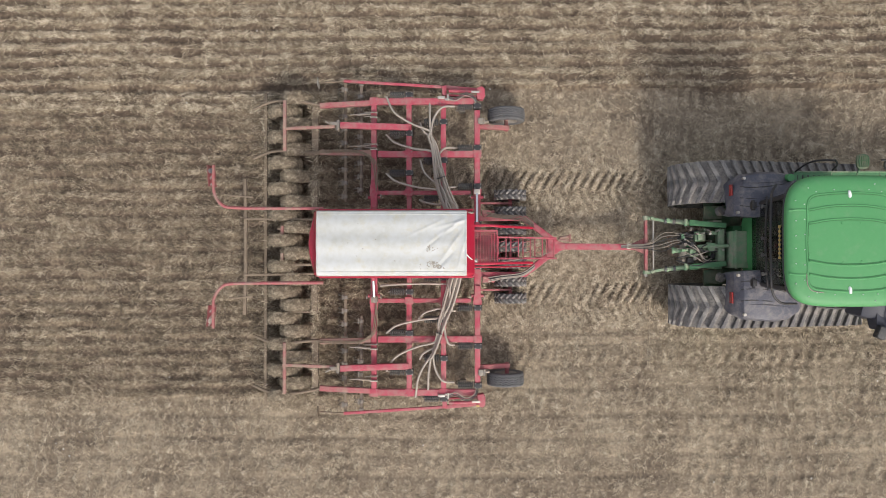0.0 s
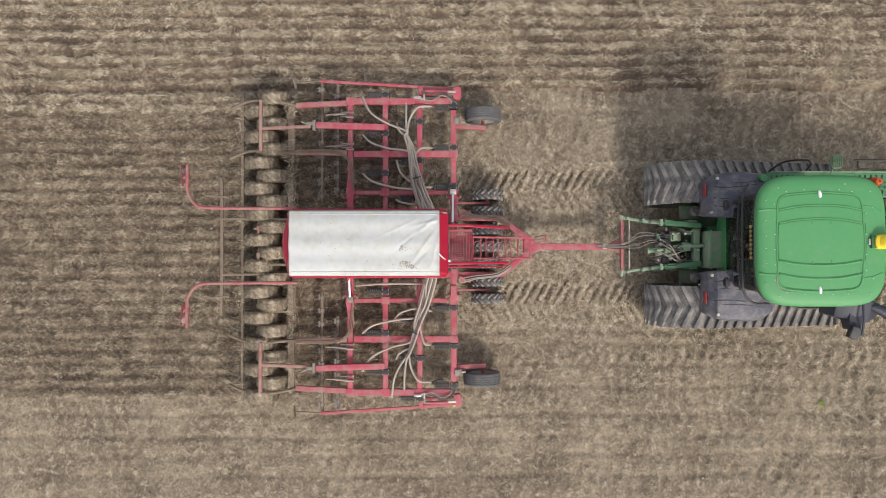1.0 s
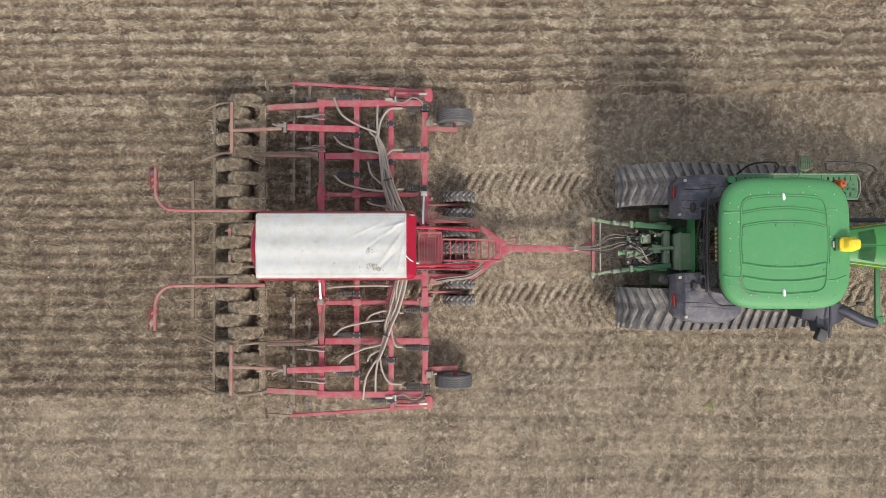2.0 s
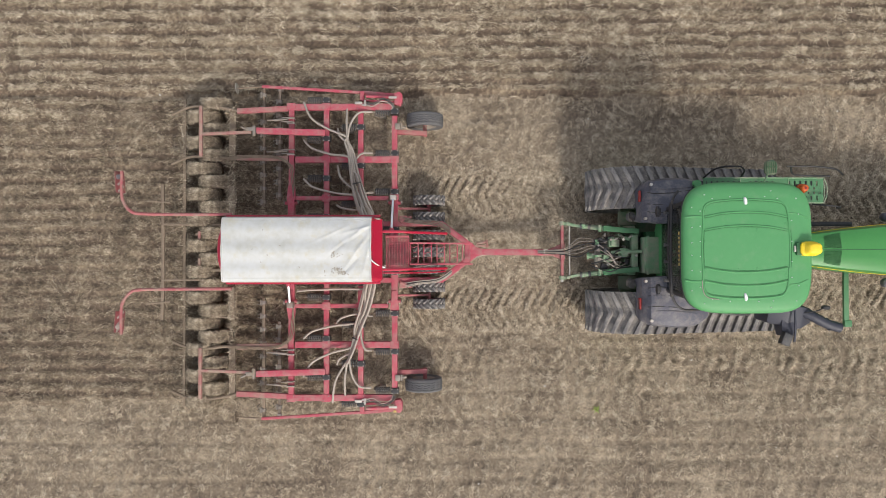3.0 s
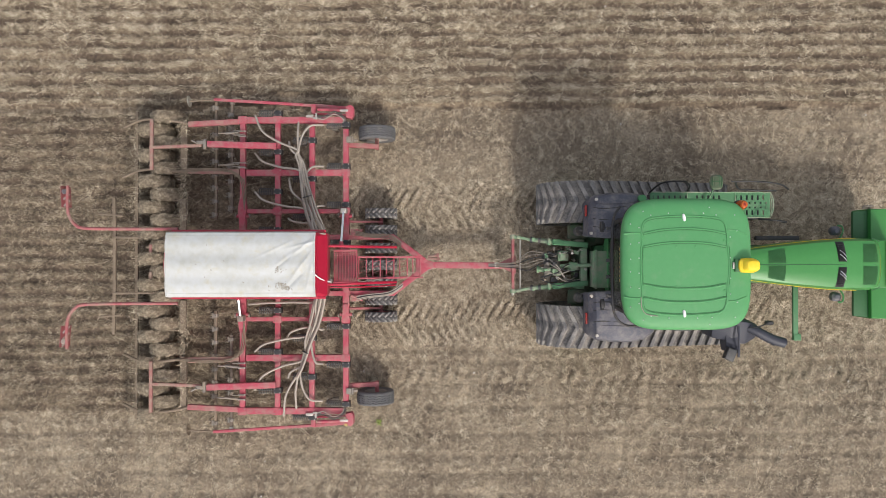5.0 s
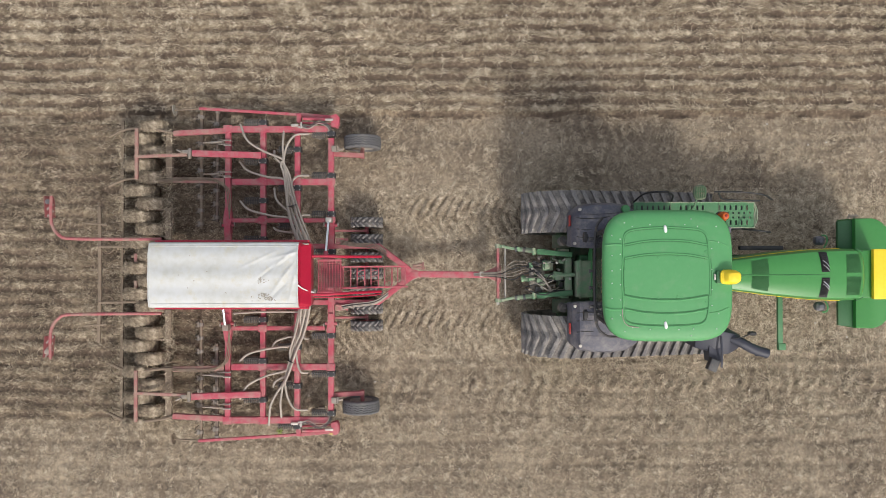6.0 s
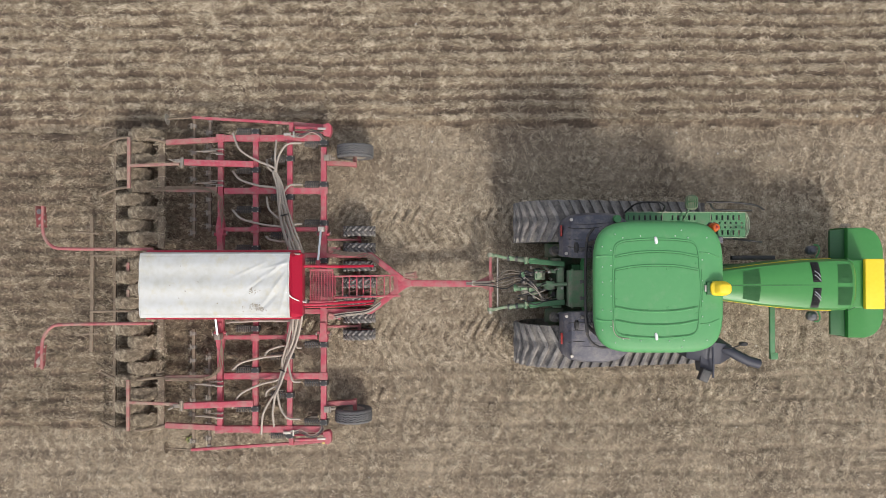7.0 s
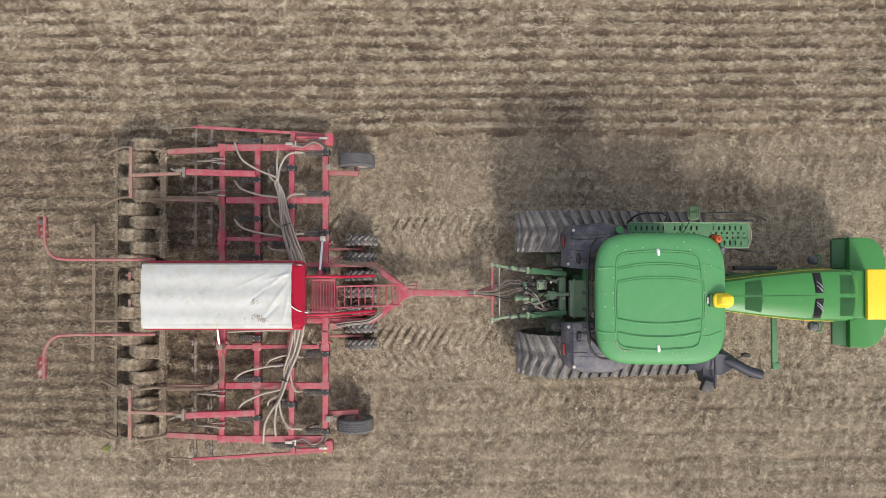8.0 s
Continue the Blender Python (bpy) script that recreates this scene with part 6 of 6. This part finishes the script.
    for pts in ([(7.05, 1.30, 1.9), (7.15, 1.42, 2.15), (7.30, 1.45, 2.3), (7.55, 1.45, 2.3)], [(8.35, 1.45, 2.3), (8.8, 1.44, 2.35), (9.2, 1.40, 2.3), (9.50, 1.34, 2.0)], [(8.42, 1.45, 2.3), (8.60, 1.36, 2.0), (8.8, 1.34, 1.9), (9.35, 1.33, 1.85)], [(9.0, 0.82, 1.9), (9.2, 0.78, 2.1), (9.45, 0.76, 2.0), (9.5, 0.76, 1.8)], [(7.55, 1.45, 2.3), (7.7, 1.40, 2.1), (7.75, 1.33, 1.85)]):
        part("handrail", sweep(B(), pts, 0.016, 8, 5), RAIL, platform, "black handrail")
    bm = loft(B(), [[(x, y, z) for x, y in squircle(8.22, 1.47, a, b, 3, 24)] for z, a, b in ((1.94, 0.09, 0.10), (1.96, 0.115, 0.135), (1.99, 0.115, 0.135), (2.01, 0.09, 0.11))])
    mirror = add("side_mirror", bm, GREEN_OLD, "dark green ribbed mirror housing")
    for k in range(5):
        o = -0.07 + 0.035 * k
        part("rib", sweep(B(), [(8.22 + o, 1.37, 2.012), (8.22 + o * 1.2, 1.47, 2.018), (8.22 + o, 1.57, 2.012)], 0.006, 6, 3), GREEN_DARK, mirror)
    part("rib", sweep(B(), [(8.13, 1.47, 2.018), (8.22, 1.48, 2.022), (8.31, 1.47, 2.018)], 0.007, 6, 3), GREEN_DARK, mirror)
    part("mirror_bracket", sweep(B(), [(8.16, 1.34, 1.98), (8.12, 1.20, 1.92), (8.05, 1.10, 1.86)], 0.016, 6, 4), GREEN_DARK, mirror)
    add("fuel_cap", rod(B(), (6.86, 1.17, 1.96), (6.86, 1.17, 2.13), 0.075, 0.066, 18), GREEN, "green filler cap")
    add("tank", block(B(), 8.1, 9.1, 0.82, 0.98, 1.2, 1.7, 0.04), BLACK, "black tank below the platform")
    bm = block(B(), 8.66, 8.80, 0.74, 0.86, 1.75, 1.95, 0.03)
    rod(bm, (8.73, 0.80, 1.95), (8.73, 0.80, 2.0), 0.04)
    add("work_lamp", bm, PLASTIC, "dark work lamp")

    # intake and exhaust beside the cab
    bm = loft(B(), [[(8.02, y, z) for y, z in ((-0.88, 1.7), (-1.25, 1.7), (-1.28, 2.2), (-0.92, 2.35))], [(8.35, y, z) for y, z in ((-0.86, 1.7), (-1.36, 1.7), (-1.36, 2.28), (-0.95, 2.42))], [(8.62, y, z) for y, z in ((-0.90, 1.7), (-1.42, 1.7), (-1.40, 2.2), (-1.0, 2.38))], [(8.85, y, z) for y, z in ((-1.0, 1.75), (-1.32, 1.75), (-1.30, 2.1), (-1.06, 2.2))]])
    bmesh.ops.bevel(bm, geom=list(bm.edges), offset=0.05, segments=2, profile=0.6, affect="EDGES")
    shroud = add("exhaust_shroud", bm, DUCT, "dark blue-grey plastic exhaust shroud")
    part("exhaust_pipe", sweep(B(), [(8.52, -1.04, 2.22), (8.76, -1.15, 2.29), (9.02, -1.29, 2.30), (9.26, -1.365, 2.30)], 0.085, 14, 6), DUCT, shroud, "curved dark exhaust pipe")
    for k in range(4):
        q, d = Vector((8.80 + 0.10 * k, -1.172 - 0.052 * k, 2.292)), Vector((0.89, -0.46, 0.0))
        part("pipe_band", rod(B(), q - d * 0.010, q + d * 0.010, 0.091, seg=18), DUCT, shroud)
    part("pipe_mouth", rod(B(), (9.255, -1.364, 2.30), (9.27, -1.369, 2.30), 0.07, seg=16), BLACK, shroud)
    m = Matrix.Translation((8.29, -1.55, 2.30)) @ Matrix.Rotation(radians(-22), 4, "Z")
    bm = block(B(), -0.085, 0.085, -0.11, 0.11, -0.02, 0.10, 0.02, m)
    part("air_intake", bm, BLACK, shroud, "black air intake box")
    part("intake_screen", block(B(), -0.07, 0.07, -0.095, 0.095, 0.10, 0.108, 0.002, m), SPRING, shroud, "grey intake screen")
    bm = loft(B(), [[(8.25, -1.10, 1.9), (8.50, -1.10, 1.9), (8.50, -1.10, 2.30), (8.25, -1.10, 2.30)], [(8.24, -1.50, 2.1), (8.46, -1.54, 2.1), (8.44, -1.54, 2.30), (8.24, -1.50, 2.30)]])
    part("intake_duct", bm, DUCT, shroud, "dark plastic intake duct")
    part("strut", sweep(B(), [(8.40, -1.05, 2.44), (8.42, -1.35, 2.42), (8.46, -1.60, 2.30)], 0.020, 8, 4), DUCT, shroud)
    part("side_rail", sweep(B(), [(7.0, -1.00, 2.5), (7.2, -1.10, 2.45), (7.6, -1.12, 2.4), (7.68, -1.08, 2.3)], 0.018, 8, 5), BLACK, tractor, "black rail beside the cab")
    bm = loft(B(), [[(x, y, z) for x, y in squircle(8.93, -1.00, a, b, 2.4, 16)] for z, a, b in ((2.36, 0.04, 0.025), (2.40, 0.066, 0.036), (2.47, 0.066, 0.036), (2.49, 0.04, 0.02))])
    mirror = add("round_mirror", bm, BLACK, "small black mirror on a stalk")
    part("stalk", sweep(B(), [(8.62, -1.10, 2.35), (8.76, -1.06, 2.45), (8.88, -1.02, 2.43)], 0.010, 6), BLACK, mirror)
    return tractor


GRILLE = shade("green_mesh", [(0.035, 0.15, 0.045), (0.05, 0.20, 0.065)], 0.7, 0, 160, 3, 0.4, 0.3)


build_ground()
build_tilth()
build_weed(10.76, -3.30)
DRILL = build_drill()
TRACTOR = build_tractor()


def motions():
    """The machine drives; wheels and lugs turn with the way driven; soil comes up behind the tines."""
    for thing, y in ((DRILL, -0.05), (TRACTOR, -0.03)):
        walk(thing, [(t, pose(s, y, 0)) for t, _, _, s in PATH])
    times = [k * 0.2 for k in range(41)]
    for ob, (x, y, z), r in SPINS:
        turns = times if r > 0.3 else [k * 0.1 for k in range(81)]
        walk(ob, [(t, pose(x, y, z) @ Matrix.Rotation(driven(t) / r, 4, "Y")) for t in turns])
    for ob, s, belt in LUGS:
        walk(ob, [(k * 0.1, lug_pose(belt, s + driven(k * 0.1))) for k in range(81)])
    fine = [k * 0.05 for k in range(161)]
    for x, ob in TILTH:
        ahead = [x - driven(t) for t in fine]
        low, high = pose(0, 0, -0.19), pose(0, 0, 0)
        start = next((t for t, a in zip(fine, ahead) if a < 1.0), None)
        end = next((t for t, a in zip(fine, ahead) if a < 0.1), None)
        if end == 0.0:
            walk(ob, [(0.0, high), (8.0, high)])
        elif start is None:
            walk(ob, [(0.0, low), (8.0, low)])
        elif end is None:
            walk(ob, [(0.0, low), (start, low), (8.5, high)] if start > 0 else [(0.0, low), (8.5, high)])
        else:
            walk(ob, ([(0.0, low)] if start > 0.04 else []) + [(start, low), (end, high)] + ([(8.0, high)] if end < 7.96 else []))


motions()
